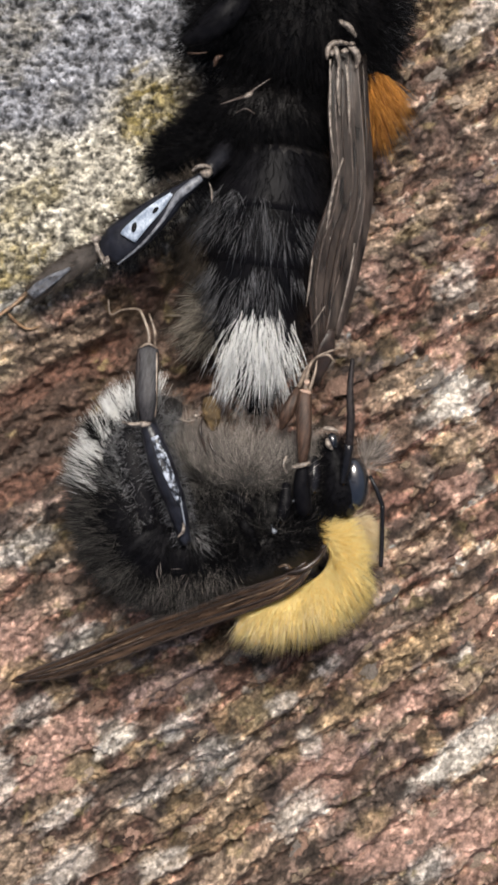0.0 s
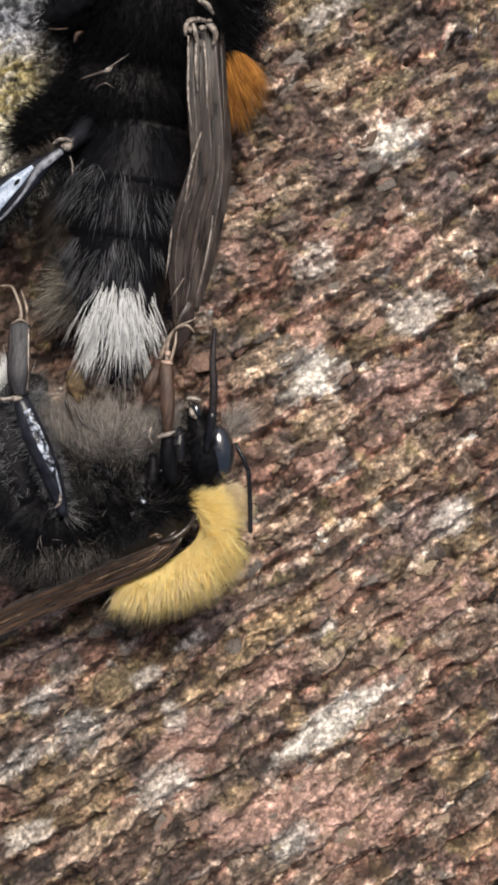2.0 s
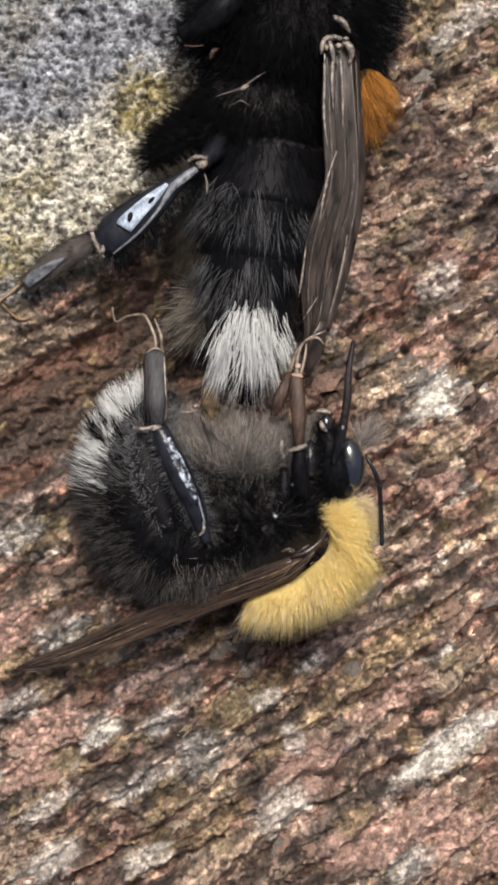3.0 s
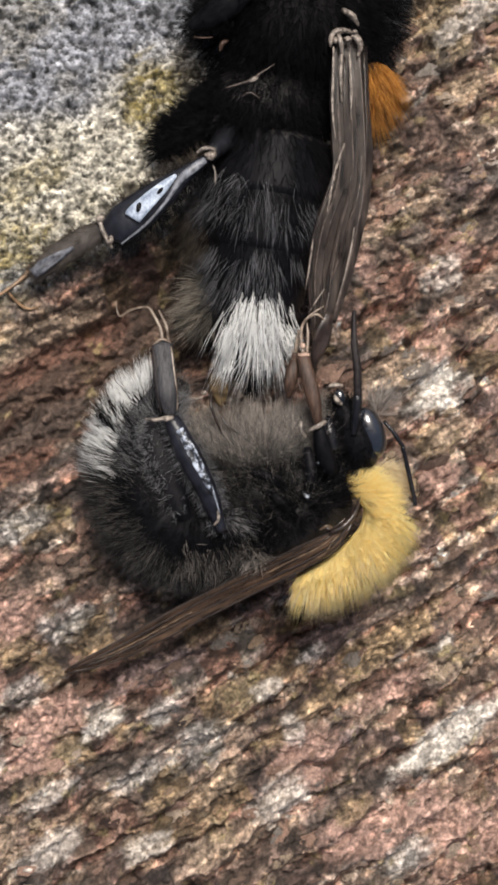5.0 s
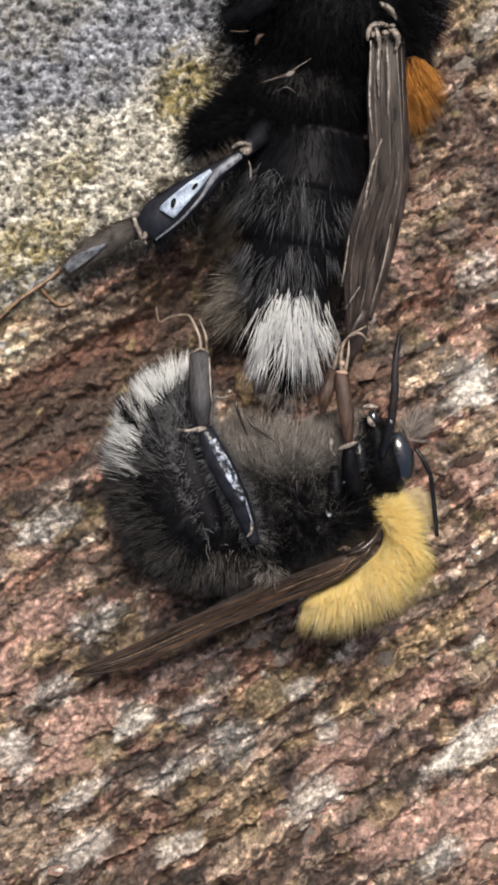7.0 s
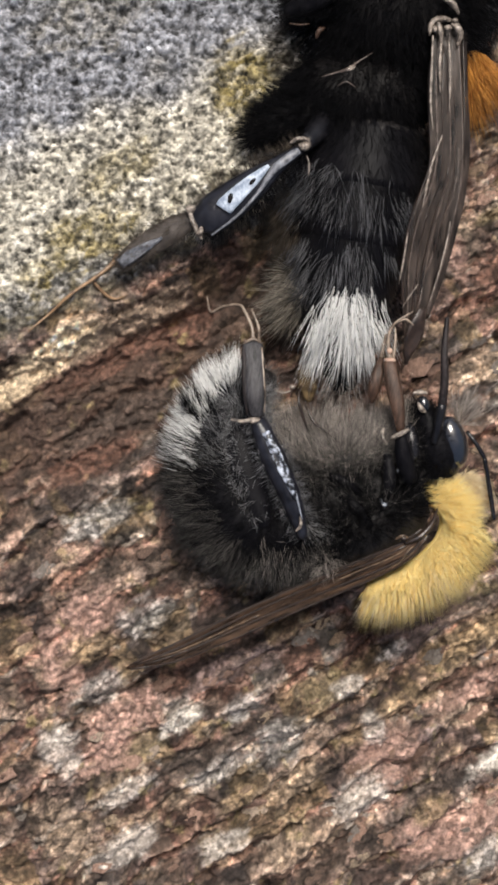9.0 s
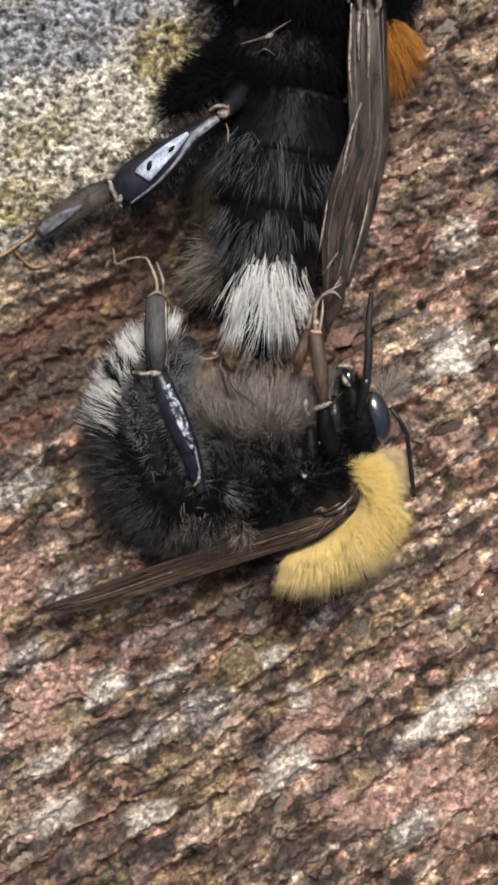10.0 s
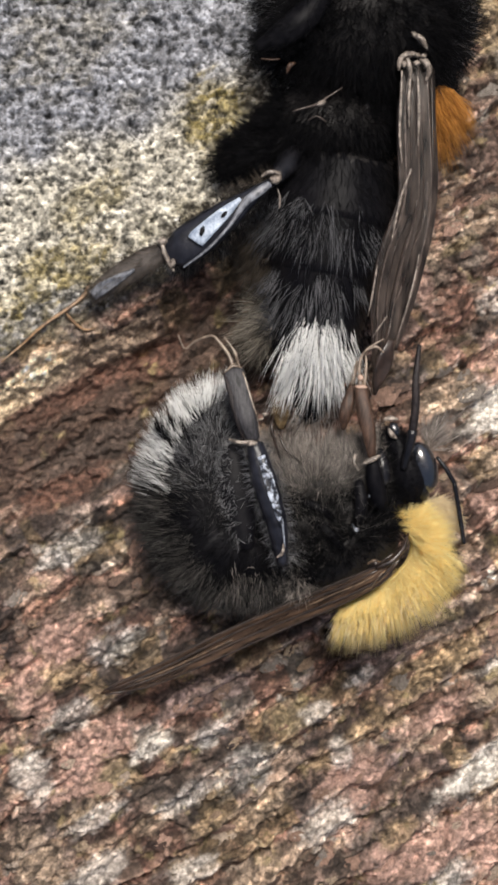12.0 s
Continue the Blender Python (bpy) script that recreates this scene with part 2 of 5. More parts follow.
def beads(pts, radii, joints, per=5, seg=10):
    """A jointed limb: a tube that narrows between its segments."""
    n = joints * per + 1
    rows = smooth_path(np.hstack([np.asarray(pts, float), np.array(radii, float)[:, None]]), n)
    pinch = 1 - 0.07 * (np.cos(np.arange(n) * 2 * math.pi / per) * 0.5 + 0.5) ** 3
    return loft(rows[:, :3], rows[:, 3] * pinch, n=n, seg=seg)


def ball(c, r, turn=(0, 0, 0), n=16, seg=24, lump=0.0, seed=3):
    """An ellipsoid at c with half axes r, turned by degrees."""
    th = np.linspace(0.12, math.pi - 0.12, n)
    pts = [(0, 0, -math.cos(t)) for t in th]
    v, f, u = loft(pts, [math.sin(t) for t in th], n=n, seg=seg, up=(0, 1, 0), lump=lump, seed=seed)
    rot = np.array(Euler([radians(a) for a in turn]).to_matrix())
    return (v * np.array(r)) @ rot.T + np.array(c), f, u


def joined(*datas):
    verts, faces, n = [], [], 0
    for d in datas:
        verts.append(np.asarray(d[0], float))
        faces += [tuple(i + n for i in f) for f in d[1]]
        n += len(d[0])
    return np.vstack(verts), faces


def fur(skin, count, length, flow, lift=0.5, rad=0.018, stray=0.25, droop=0.35, keep=None, seed=1, clumping=1.0):
    """Tapering curved hairs that grow from a skin (vertices, faces, way along). flow: a way, or a function of the roots, along which they lie;
    lift: how far they stand up; keep: a function of roots, normals and way along that tells which ones grow."""
    rng = np.random.RandomState(seed)
    count, rad = int(count * 1.9), rad * 0.62
    v, u = np.asarray(skin[0]), np.asarray(skin[2])
    tri = np.array([t for f in skin[1] for t in (((f[0], f[1], f[2]), (f[0], f[2], f[3])) if len(f) == 4 else (f,))])
    e1, e2 = v[tri[:, 1]] - v[tri[:, 0]], v[tri[:, 2]] - v[tri[:, 0]]
    nor = np.cross(e1, e2)
    area = np.linalg.norm(nor, axis=1)
    nor /= area[:, None] + 1e-12
    if ((v[tri].mean(1) - v.mean(0)) * nor).sum() < 0:
        nor = -nor
    pick = rng.choice(len(tri), count * 3, p=area / area.sum())
    s, t = rng.rand(2, count * 3)
    flip = s + t > 1
    s[flip], t[flip] = 1 - s[flip], 1 - t[flip]
    root = v[tri[pick, 0]] + e1[pick] * s[:, None] + e2[pick] * t[:, None]
    nn = nor[pick]
    uu = u[tri[pick]].mean(1)
    ok = np.ones(len(root), bool) if keep is None else keep(root, nn, uu)
    root, nn, uu = root[ok][:count], nn[ok][:count], uu[ok][:count]
    k = len(root)
    fl = flow(root) if callable(flow) else np.tile(np.array(flow, float), (k, 1))
    clump = np.stack([fbm(root[:, 0] * 1.7 + q * 9.1, root[:, 1] * 1.7 + root[:, 2], 2, 40 + q) for q in range(3)], 1)
    d0 = nn * lift + fl * (1 - lift * 0.5) + rng.normal(0, stray, (k, 3)) + clump * stray * 2.2 * clumping
    d0 /= np.linalg.norm(d0, axis=1)[:, None]
    d1 = d0 + fl * droop + rng.normal(0, stray * 0.4, (k, 3))
    d1 /= np.linalg.norm(d1, axis=1)[:, None]
    ln = rng.uniform(length[0], length[1], k)[:, None]
    p0, p1 = root - nn * 0.05, root + (d0 * 0.85 + d1 * 0.15) * ln * 0.55
    p2 = p1 + d1 * ln * 0.45
    sd = np.cross(d0, rng.normal(0, 1, (k, 3)))
    sd /= np.linalg.norm(sd, axis=1)[:, None] + 1e-9
    ot = np.cross(d0, sd)
    rr = rad * rng.uniform(0.7, 1.25, k)[:, None]
    ring = [sd, -0.5 * sd + 0.87 * ot, -0.5 * sd - 0.87 * ot]
    verts = np.stack([p + q * rr * w for p, w in ((p0, 1.0), (p1, 0.85)) for q in ring] + [p2], 1).reshape(-1, 3)
    pat = [t for i in range(3) for t in ((i, (i + 1) % 3, 3 + i), ((i + 1) % 3, 3 + (i + 1) % 3, 3 + i))]
    pat = np.array(pat + [(3, 4, 6), (4, 5, 6), (5, 3, 6)])
    faces = (pat[None] + 7 * np.arange(k)[:, None, None]).reshape(-1, 3)
    return verts, faces


def blade(path, widths, lean=0.0, n=40, m=9, thick=0.025, fold=0.09, up=(0, 0, 1), seed=5):
    """A wing membrane: a thin pleated sheet along a path with full widths; lean: how far it tips about its length, in degrees."""
    rng = np.random.RandomState(seed)
    rows = smooth_path(np.hstack([np.asarray(path, float), np.array(widths, float)[:, None]]), n)
    c, w = rows[:, :3], np.maximum(rows[:, 3], 0.05)
    tan = np.gradient(c, axis=0)
    tan /= np.linalg.norm(tan, axis=1)[:, None]
    side = np.cross(tan, np.array(up, float))
    side /= np.linalg.norm(side, axis=1)[:, None]
    top = np.cross(side, tan)
    ca, sa = math.cos(radians(lean)), math.sin(radians(lean))
    side, top = side * ca + top * sa, top * ca - side * sa
    q = np.linspace(-0.5, 0.5, m)
    pleat = fold * np.where(np.arange(m) % 2, 1, -1) * (0.6 + 0.4 * rng.rand(m))
    ripple = 0.05 * np.sin(np.linspace(0, 9, n))[:, None] * np.cos(q * 5)[None]
    grid = c[:, None] + side[:, None] * (w[:, None] * q)[..., None] + top[:, None] * (pleat[None] * (w / w.max())[:, None] + ripple)[..., None]
    up_, dn = grid + top[:, None] * thick / 2, grid - top[:, None] * thick / 2
    verts = np.vstack([up_.reshape(-1, 3), dn.reshape(-1, 3)])
    k = n * m
    faces = []
    for i in range(n - 1):
        for j in range(m - 1):
            a, b, cc, d = i * m + j, (i + 1) * m + j, (i + 1) * m + j + 1, i * m + j + 1
            faces += [(a, b, cc, d), (a + k, d + k, cc + k, b + k)]
        faces += [(i * m, i * m + k, (i + 1) * m + k, (i + 1) * m), (i * m + m - 1, (i + 1) * m + m - 1, (i + 1) * m + m - 1 + k, i * m + m - 1 + k)]
    for j in range(m - 1):
        faces += [(j, j + 1, j + 1 + k, j + k), ((n - 1) * m + j, (n - 1) * m + j + k, (n - 1) * m + j + 1 + k, (n - 1) * m + j + 1)]
    return verts, faces, grid


def vein_path(grid, q0, q1, a=0.02, b=0.98, n=9):
    """Points of a vein that runs over a wing's grid from across-place q0 to q1 (0 to 1)."""
    out = []
    for t in np.linspace(0, 1, n):
        i = (a + (b - a) * t) * (grid.shape[0] - 1)
        j = (q0 + (q1 - q0) * t ** 1.5) * (grid.shape[1] - 1)
        i0, j0 = min(int(i), grid.shape[0] - 2), min(int(j), grid.shape[1] - 2)
        fi, fj = i - i0, j - j0
        out.append((1 - fi) * ((1 - fj) * grid[i0, j0] + fj * grid[i0, j0 + 1]) + fi * ((1 - fj) * grid[i0 + 1, j0] + fj * grid[i0 + 1, j0 + 1]))
    return np.array(out)


# ---- noise on arrays ----


def hashed(ix, iy, seed):
    h = (ix.astype(np.int64) * 374761393 + iy.astype(np.int64) * 668265263 + seed * 974634777) & 0xFFFFFFFF
    h = ((h ^ (h >> 13)) * 1274126177) & 0xFFFFFFFF
    h = ((h ^ (h >> 16)) * 2246822519) & 0xFFFFFFFF
    return ((h ^ (h >> 15)) & 0xFFFFFF) / float(0x1000000)


def gradient_noise(x, y, seed):
    ix, iy = np.floor(x), np.floor(y)
    fx, fy = x - ix, y - iy
    sx, sy = fx * fx * fx * (fx * (fx * 6 - 15) + 10), fy * fy * fy * (fy * (fy * 6 - 15) + 10)

    def corner(dx, dy):
        a = hashed(ix + dx, iy + dy, seed) * 2 * math.pi
        return np.cos(a) * (fx - dx) + np.sin(a) * (fy - dy)

    low = corner(0, 0) * (1 - sx) + corner(1, 0) * sx
    high = corner(0, 1) * (1 - sx) + corner(1, 1) * sx
    return (low * (1 - sy) + high * sy) * 1.4


def fbm(x, y, octaves, seed, gain=0.55):
    out, amp, total = 0.0, 1.0, 0.0
    for k in range(octaves):
        out = out + amp * gradient_noise(x * 2.03 ** k + 17.3 * k, y * 2.03 ** k - 9.1 * k, seed + k)
        total += amp
        amp *= gain
    return out / total


def cells(x, y, seed):
    """Distance to the edge of the cell, its random number, and a second one."""
    ix, iy = np.floor(x), np.floor(y)
    f1, f2 = np.full(x.shape, 9.0), np.full(x.shape, 9.0)
    ident, other = np.zeros(x.shape), np.zeros(x.shape)
    for dx in (-1, 0, 1):
        for dy in (-1, 0, 1):
            cx, cy = ix + dx, iy + dy
            d = np.hypot(cx + 0.1 + 0.8 * hashed(cx, cy, seed) - x, cy + 0.1 + 0.8 * hashed(cx, cy, seed + 1) - y)
            near = d < f1
            f2 = np.where(near, f1, np.minimum(f2, d))
            ident = np.where(near, hashed(cx, cy, seed + 2), ident)
            other = np.where(near, hashed(cx, cy, seed + 3), other)
            f1 = np.where(near, d, f1)
    return f2 - f1, ident, other


def step(a, b, x):
    t = np.clip((x - a) / (b - a), 0, 1)
    return t * t * (3 - 2 * t)


# ---- the bark ----
GRAIN = radians(31)  # way of the bark's layers


def along(x, y):
    return x * math.cos(GRAIN) + y * math.sin(GRAIN), -x * math.sin(GRAIN) + y * math.cos(GRAIN)


def patch(x, y, c, ra, rb, seed, soft=0.35, turn=True):
    """A ragged patch, 1 inside and 0 outside, with half sizes along and across the layers."""
    dx, dy = x - c[0], y - c[1]
    if turn:
        dx, dy = along(dx, dy)
    d = np.hypot(dx / ra, dy / rb)
    out = np.zeros(x.shape)
    i = np.nonzero(d < 2.2)
    la, lb = along(x[i], y[i])
    out[i] = 1 - step(1 - soft, 1 + soft, d[i] + 0.6 * fbm(x[i] * 1.3, y[i] * 1.3, 4, seed, 0.7) + 0.7 * fbm(la * 0.7, lb * 2.6, 3, seed + 5, 0.75))
    return out


def crust(x, y):
    """How far a place lies in the grey lichen crust (0 to 1)."""
    p, q = (-9.92, 3.83), (-4.03, 6.80)
    wx, wy = q[0] - p[0], q[1] - p[1]
    side = (wx * (y - p[1]) - wy * (x - p[0])) / math.hypot(wx, wy)
    d = side + 0.5 * fbm(x * 0.6, y * 0.6, 3, 301) + 0.2 * fbm(x * 2.5, y * 2.5, 3, 302)
    edge = 1.0 + 0.8 * fbm(x * 0.5, y * 0.5, 3, 304)
    return step(-0.6, 0.5, d) * step(edge + 1.4, edge - 0.4, x), d


# coloured patches: place, half size along the layers, half size across
UMBER = ((0.12, 0.09, 0.075), (
    # first three: dark shading at the upper right, put into colour
    (6.6, 11.3, 1.5, 0.8), (8.2, 7.9, 1.3, 0.6), (6.9, 9.8, 1.1, 0.5),
    (7.1, 13.8, 1.23, 0.61), (10.6, 15.9, 1.84, 0.82), (-4.5, -12.4, 1.74, 0.86), (-8.4, -12.7, 1.64, 0.51),
    (-8.6, -14.5, 1.23, 0.41), (4.5, -12.9, 1.33, 0.70), (1.9, -15.6, 1.54, 0.82), (5.6, 7.0, 1.54, 0.98),
    (-7.5, 0.2, 2.67, 0.61), (-5.3, -4.8, 1.44, 0.82), (9.6, 8.6, 1.44, 0.82),
))
MAUVE = ((0.24, 0.175, 0.165), (
    (8.0, 9.8, 1.03, 0.41), (12.3, 9.4, 1.23, 0.61), (-3.8, -8.7, 1.44, 0.51), (-2.0, -8.1, 0.92, 0.41),
    (3.4, -7.3, 1.23, 0.78), (4.2, -11.4, 1.33, 0.57), (10.1, 1.9, 1.44, 0.61), (11.7, -3.6, 1.84, 0.82),
))
TAN = ((0.42, 0.32, 0.235), (
    (-8.9, 2.9, 1.84, 0.70), (-6.7, 3.8, 1.64, 0.45), (4.1, 15.1, 2.46, 1.23), (8.5, 13.3, 1.23, 0.51),
    (11.7, 12.5, 1.23, 0.61), (-5.1, -13.3, 0.74, 0.49), (-1.0, -12.7, 1.07, 0.57), (-0.9, -15.3, 0.92, 0.41),
    (-6.8, -14.4, 1.23, 0.41), (5.6, -10.4, 0.86, 0.31), (8.4, -14.1, 1.03, 0.45), (6.3, 8.9, 1.13, 0.51),
    (5.1, 2.0, 1.33, 0.57), (-9.3, 3.1, 0.92, 0.37), (5.6, 2.6, 1.23, 0.72), (8.2, -8.5, 1.23, 0.61),
    (-1.2, -12.9, 1.44, 0.61), (-0.1, -15.1, 1.64, 0.53), (7.9, 0.2, 1.03, 0.82), (4.1, 7.5, 0.82, 1.23),
    (-9.0, 2.5, 1.23, 0.61), (5.3, -10.5, 0.82, 0.51), (-9.2, -14.7, 0.82, 1.44), (11.3, -1.2, 1.64, 1.03),
    (6.0, -3.4, 1.23, 0.61),
))
PINK = ((0.42, 0.275, 0.228), (
    (4.6, -14.7, 1.5, 0.8), (8.6, -15.0, 1.7, 0.9), (2.2, -11.6, 1.2, 0.55),
    (-7.6, -11.3, 1.23, 0.37), (5.7, -9.5, 1.54, 0.37), (6.8, -13.8, 1.33, 0.41), (7.8, 7.3, 0.82, 0.61),
    (-9.4, -8.6, 0.61, 1.23), (11.0, 7.1, 1.03, 0.72), (7.1, 3.5, 0.78, 0.74), (-7.2, -10.4, 1.54, 0.78),
    (-8.6, -6.8, 1.44, 0.86), (2.7, -12.3, 1.23, 0.66), (5.8, -15.1, 1.54, 0.74), (4.3, 6.3, 0.45, 0.82),
    (-7.8, -11.9, 1.64, 0.51), (7.7, -14.3, 1.23, 0.51), (9.6, -15.5, 1.84, 0.72), (12.5, -6.7, 1.84, 0.82),
    (11.2, 1.6, 1.23, 0.82), (7.5, -1.3, 0.92, 0.61), (10.3, -9.9, 1.23, 0.61),
))
RED = ((0.19, 0.1, 0.072), (
    (-5.4, 3.4, 1.23, 0.57), (5.7, 5.7, 0.74, 0.82), (-7.9, 2.3, 2.46, 0.45), (-8.7, -1.4, 1.84, 0.45),
    (1.7, -7.5, 1.13, 0.33), (-5.5, -9.1, 0.66, 0.53),
))
OCHRE = ((0.36, 0.262, 0.16), (
    (-8.5, -8.0, 1.03, 0.49), (-3.1, -13.5, 0.72, 0.37), (4.9, -8.1, 1.33, 0.57), (3.2, -9.9, 1.95, 0.41),
    (1.2, -11.1, 0.49, 0.49), (5.8, -7.3, 2.25, 0.53), (8.1, -12.1, 0.82, 0.37), (4.5, -14.0, 0.82, 0.41),
))
OLIVE = ((0.25, 0.2, 0.12), (
    (9.9, 12.8, 1.23, 0.61), (0.1, -9.5, 0.82, 0.57), (-6.5, -11.5, 0.72, 0.51), (5.7, 8.0, 0.82, 0.25),
    (6.9, 15.4, 1.23, 1.44),
))
GREY = ((0.38, 0.365, 0.345), (
    (-8.0, -9.4, 1.07, 0.46), (7.9, -7.7, 0.57, 0.36), (-2.9, -10.1, 0.82, 0.46), (-7.0, -13.1, 1.07, 0.43),
    (6.6, -16.0, 1.07, 0.62), (-8.3, -3.4, 1.23, 0.49), (-6.6, -6.8, 0.98, 0.57), (2.0, -10.9, 0.46, 0.57),
    (2.6, -8.0, 0.66, 0.30), (-1.6, -11.4, 1.15, 0.66), (-3.7, -12.4, 1.31, 0.41),
))
PALE = ((0.5, 0.46, 0.42), (
    (8.4, 15.9, 0.90, 0.54), (7.3, 6.3, 0.81, 0.63), (1.5, -13.5, 1.12, 0.76), (-3.5, -15.2, 0.90, 0.51), (-7.0, -15.1, 1.35, 0.54),
    (-9.4, -11.6, 0.69, 1.08), (11.3, 4.5, 1.2, 0.8), (1.0, -9.3, 0.54, 0.36), (7.3, 15.0, 0.72, 0.36), (13.0, -3.4, 0.9, 0.6),
))
CREAM = ((0.62, 0.5, 0.35), (
    (-10.4, 2.0, 1.20, 0.50), (-9.2, 2.9, 0.90, 0.40), (-11.6, 0.9, 1.00, 0.40),
))
WHITE = ((0.55, 0.515, 0.47), (
    (7.2, 2.0, 1.2, 0.95), (-5.1, -10.5, 0.87, 0.36), (8.3, -11.3, 2.3, 0.72), (10.4, 10.9, 1.26, 0.81),
))
PATCHES = (UMBER, MAUVE, TAN, PINK, RED, OCHRE, OLIVE, GREY, PALE, CREAM, WHITE)
SHARES = (0.75, 0.7, 0.6, 0.8, 0.8, 0.75, 0.7, 0.65, 0.75, 0.85, 0.95)


def bark(x, y):
    """Height and pigment of the bark at x, y."""
    xs, ys = 70 * np.tanh(x / 70), 70 * np.tanh(y / 70)
    z = 0.2 - 0.345 * xs + 0.193 * ys - 0.006 * np.clip(xs, -15, 15) ** 2
    near = 1 - step(20, 60, np.hypot(x, y))
    wx, wy = fbm(x * 0.45, y * 0.45, 3, 11), fbm(x * 0.45, y * 0.45, 3, 21)
    a, b = along(x + 0.4 * wx, y + 0.4 * wy)
    g, gd = crust(x, y)
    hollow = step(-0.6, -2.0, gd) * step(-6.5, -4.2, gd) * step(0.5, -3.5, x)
    # layers: low on the upper side, with a steep face to the lower right
    ph = b / 1.5 + 0.6 * fbm(a * 0.16, b * 0.35, 3, 31) + 0.14 * fbm(a * 0.8, b * 0.9, 3, 33)
    fr = ph - np.floor(ph)
    low_right = step(-5, 7, x - 0.6 * y)
    size = 0.1 + 0.35 * low_right + (0.9 - 0.35 * low_right) * step(-0.2, 0.45, fbm(a * 0.5, b * 0.8, 3, 41))
    layer = (1 - fr) * step(0.0, 0.32, fr)
    pale = np.zeros(x.shape)
    for px, py, ra, rb in WHITE[1] + PALE[1] + GREY[1]:
        pale = np.maximum(pale, patch(x, y, (px, py), ra, rb, 400 + int(abs(px * 31 + py * 17))))
    plates = np.zeros(x.shape)
    for px, py, ra, rb in PINK[1] + TAN[1] + OCHRE[1]:
        plates = np.maximum(plates, patch(x, y, (px, py), ra, rb, 400 + int(abs(px * 31 + py * 17)), 0.12))
    rough = (1 - 0.92 * g) * (1 - 0.3 * pale)
    z = z + (1 - g) * (0.18 * pale + 0.2 * plates)
    z = z + near * rough * (1.2 + 1.0 * low_right) * size * (layer - 0.5)
    ph2 = b / 0.62 + 1.5 * fbm(a * 0.45, b * 0.8, 3, 32)
    fr2 = ph2 - np.floor(ph2)
    z = z + near * rough * (0.1 + 0.1 * hollow) * ((1 - fr2) * step(0.0, 0.4, fr2) - 0.4)
    # flakes and grains
    e1, r1, t1 = cells(a * 0.55 + 0.4 * fbm(x * 1.2, y * 1.2, 3, 51), b * 1.15 + 0.4 * fbm(x * 1.2, y * 1.2, 3, 52), 61)
    z = z + near * rough * (0.34 * r1 * step(0.0, 0.3, e1) - 0.1)
    e2, r2, t2 = cells(a * 1.7 + 0.9 * fbm(x * 1.7, y * 1.7, 3, 53), b * 2.9 + 0.9 * fbm(x * 1.7, y * 1.7, 3, 55), 71)
    z = z + near * (0.36 * (r2 - 0.2) * step(0.0, 0.4, e2) - 0.08) * (1 - 0.85 * g)
    e3, r3, t3 = cells(a * 4.0 + 0.9 * fbm(x * 3.4, y * 3.4, 2, 54), b * 5.6 + 0.9 * fbm(x * 3.4, y * 3.4, 2, 56), 81)
    z = z + near * (0.18 * (r3 - 0.25) * step(0.0, 0.45, e3) - 0.04) * (1 - 0.7 * g)
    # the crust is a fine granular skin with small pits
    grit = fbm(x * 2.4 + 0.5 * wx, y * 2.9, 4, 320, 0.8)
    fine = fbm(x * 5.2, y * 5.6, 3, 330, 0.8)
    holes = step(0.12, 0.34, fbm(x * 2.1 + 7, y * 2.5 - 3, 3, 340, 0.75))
    z = z + near * g * (0.3 * grit + 0.16 * fine - 0.16 * holes)
    pits = (r2 < 0.1) * step(0.05, 0.3, e2)
    z = z - near * rough * 0.05 * pits
    z = z + near * (0.22 * fbm(x * 1.1, y * 1.1, 4, 91) + (1 - g) * 0.12 * fbm(x * 3.4, y * 3.8, 3, 350, 0.75))
    z = z + near * (0.3 * g + 0.35 * g * fbm(x * 1.0, y * 1.3, 3, 92) - 1.5 * hollow)

    # pigment: every flake and grain its own
    shades = np.array([(0.05, 0.033, 0.025), (0.12, 0.075, 0.055), (0.19, 0.105, 0.075), (0.29, 0.16, 0.115), (0.36, 0.2, 0.15),
                       (0.32, 0.23, 0.15), (0.21, 0.19, 0.17), (0.16, 0.11, 0.08), (0.46, 0.37, 0.3), (0.26, 0.17, 0.12)])
    pick = np.clip((t1 * 0.75 + 0.25 * t2 + 0.25 * fbm(x * 0.5, y * 0.5, 3, 95)) * len(shades), 0, len(shades) - 1).astype(int)
    col = 1.3 * shades[pick]
    fleck = shades[np.clip(t2 * len(shades), 0, len(shades) - 1).astype(int)]
    m = step(0.45, 0.6, r2)[..., None]
    col = col * (1 - 0.5 * m) + 1.2 * fleck * 0.5 * m
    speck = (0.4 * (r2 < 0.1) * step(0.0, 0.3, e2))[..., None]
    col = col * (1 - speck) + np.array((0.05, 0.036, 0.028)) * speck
    col = col * np.clip(0.85 + 0.45 * (r3 - 0.5) + 0.95 * fbm(x * 4.6, y * 5.0, 3, 360, 0.8) + 0.55 * fbm(a * 1.6, b * 4.2, 3, 370, 0.7), 0.2, 1.9)[..., None]
    col = col * (1 + 0.55 * fbm(x * 0.9, y * 0.9, 4, 98, 0.65))[..., None]
    # dark stripes along the layers: own colour plus ridge shade painted in
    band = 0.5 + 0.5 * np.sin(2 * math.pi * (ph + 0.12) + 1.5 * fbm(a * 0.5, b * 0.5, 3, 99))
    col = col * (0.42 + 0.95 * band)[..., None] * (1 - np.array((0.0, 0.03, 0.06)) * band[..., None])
    grey_of = col.mean(-1, keepdims=True)
    col = 0.86 * np.array((1.02, 1.0, 0.98)) * (grey_of + 0.86 * (col - grey_of))
    # overall tone falls towards the left
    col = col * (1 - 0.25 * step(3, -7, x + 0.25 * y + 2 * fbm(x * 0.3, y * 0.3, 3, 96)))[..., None]
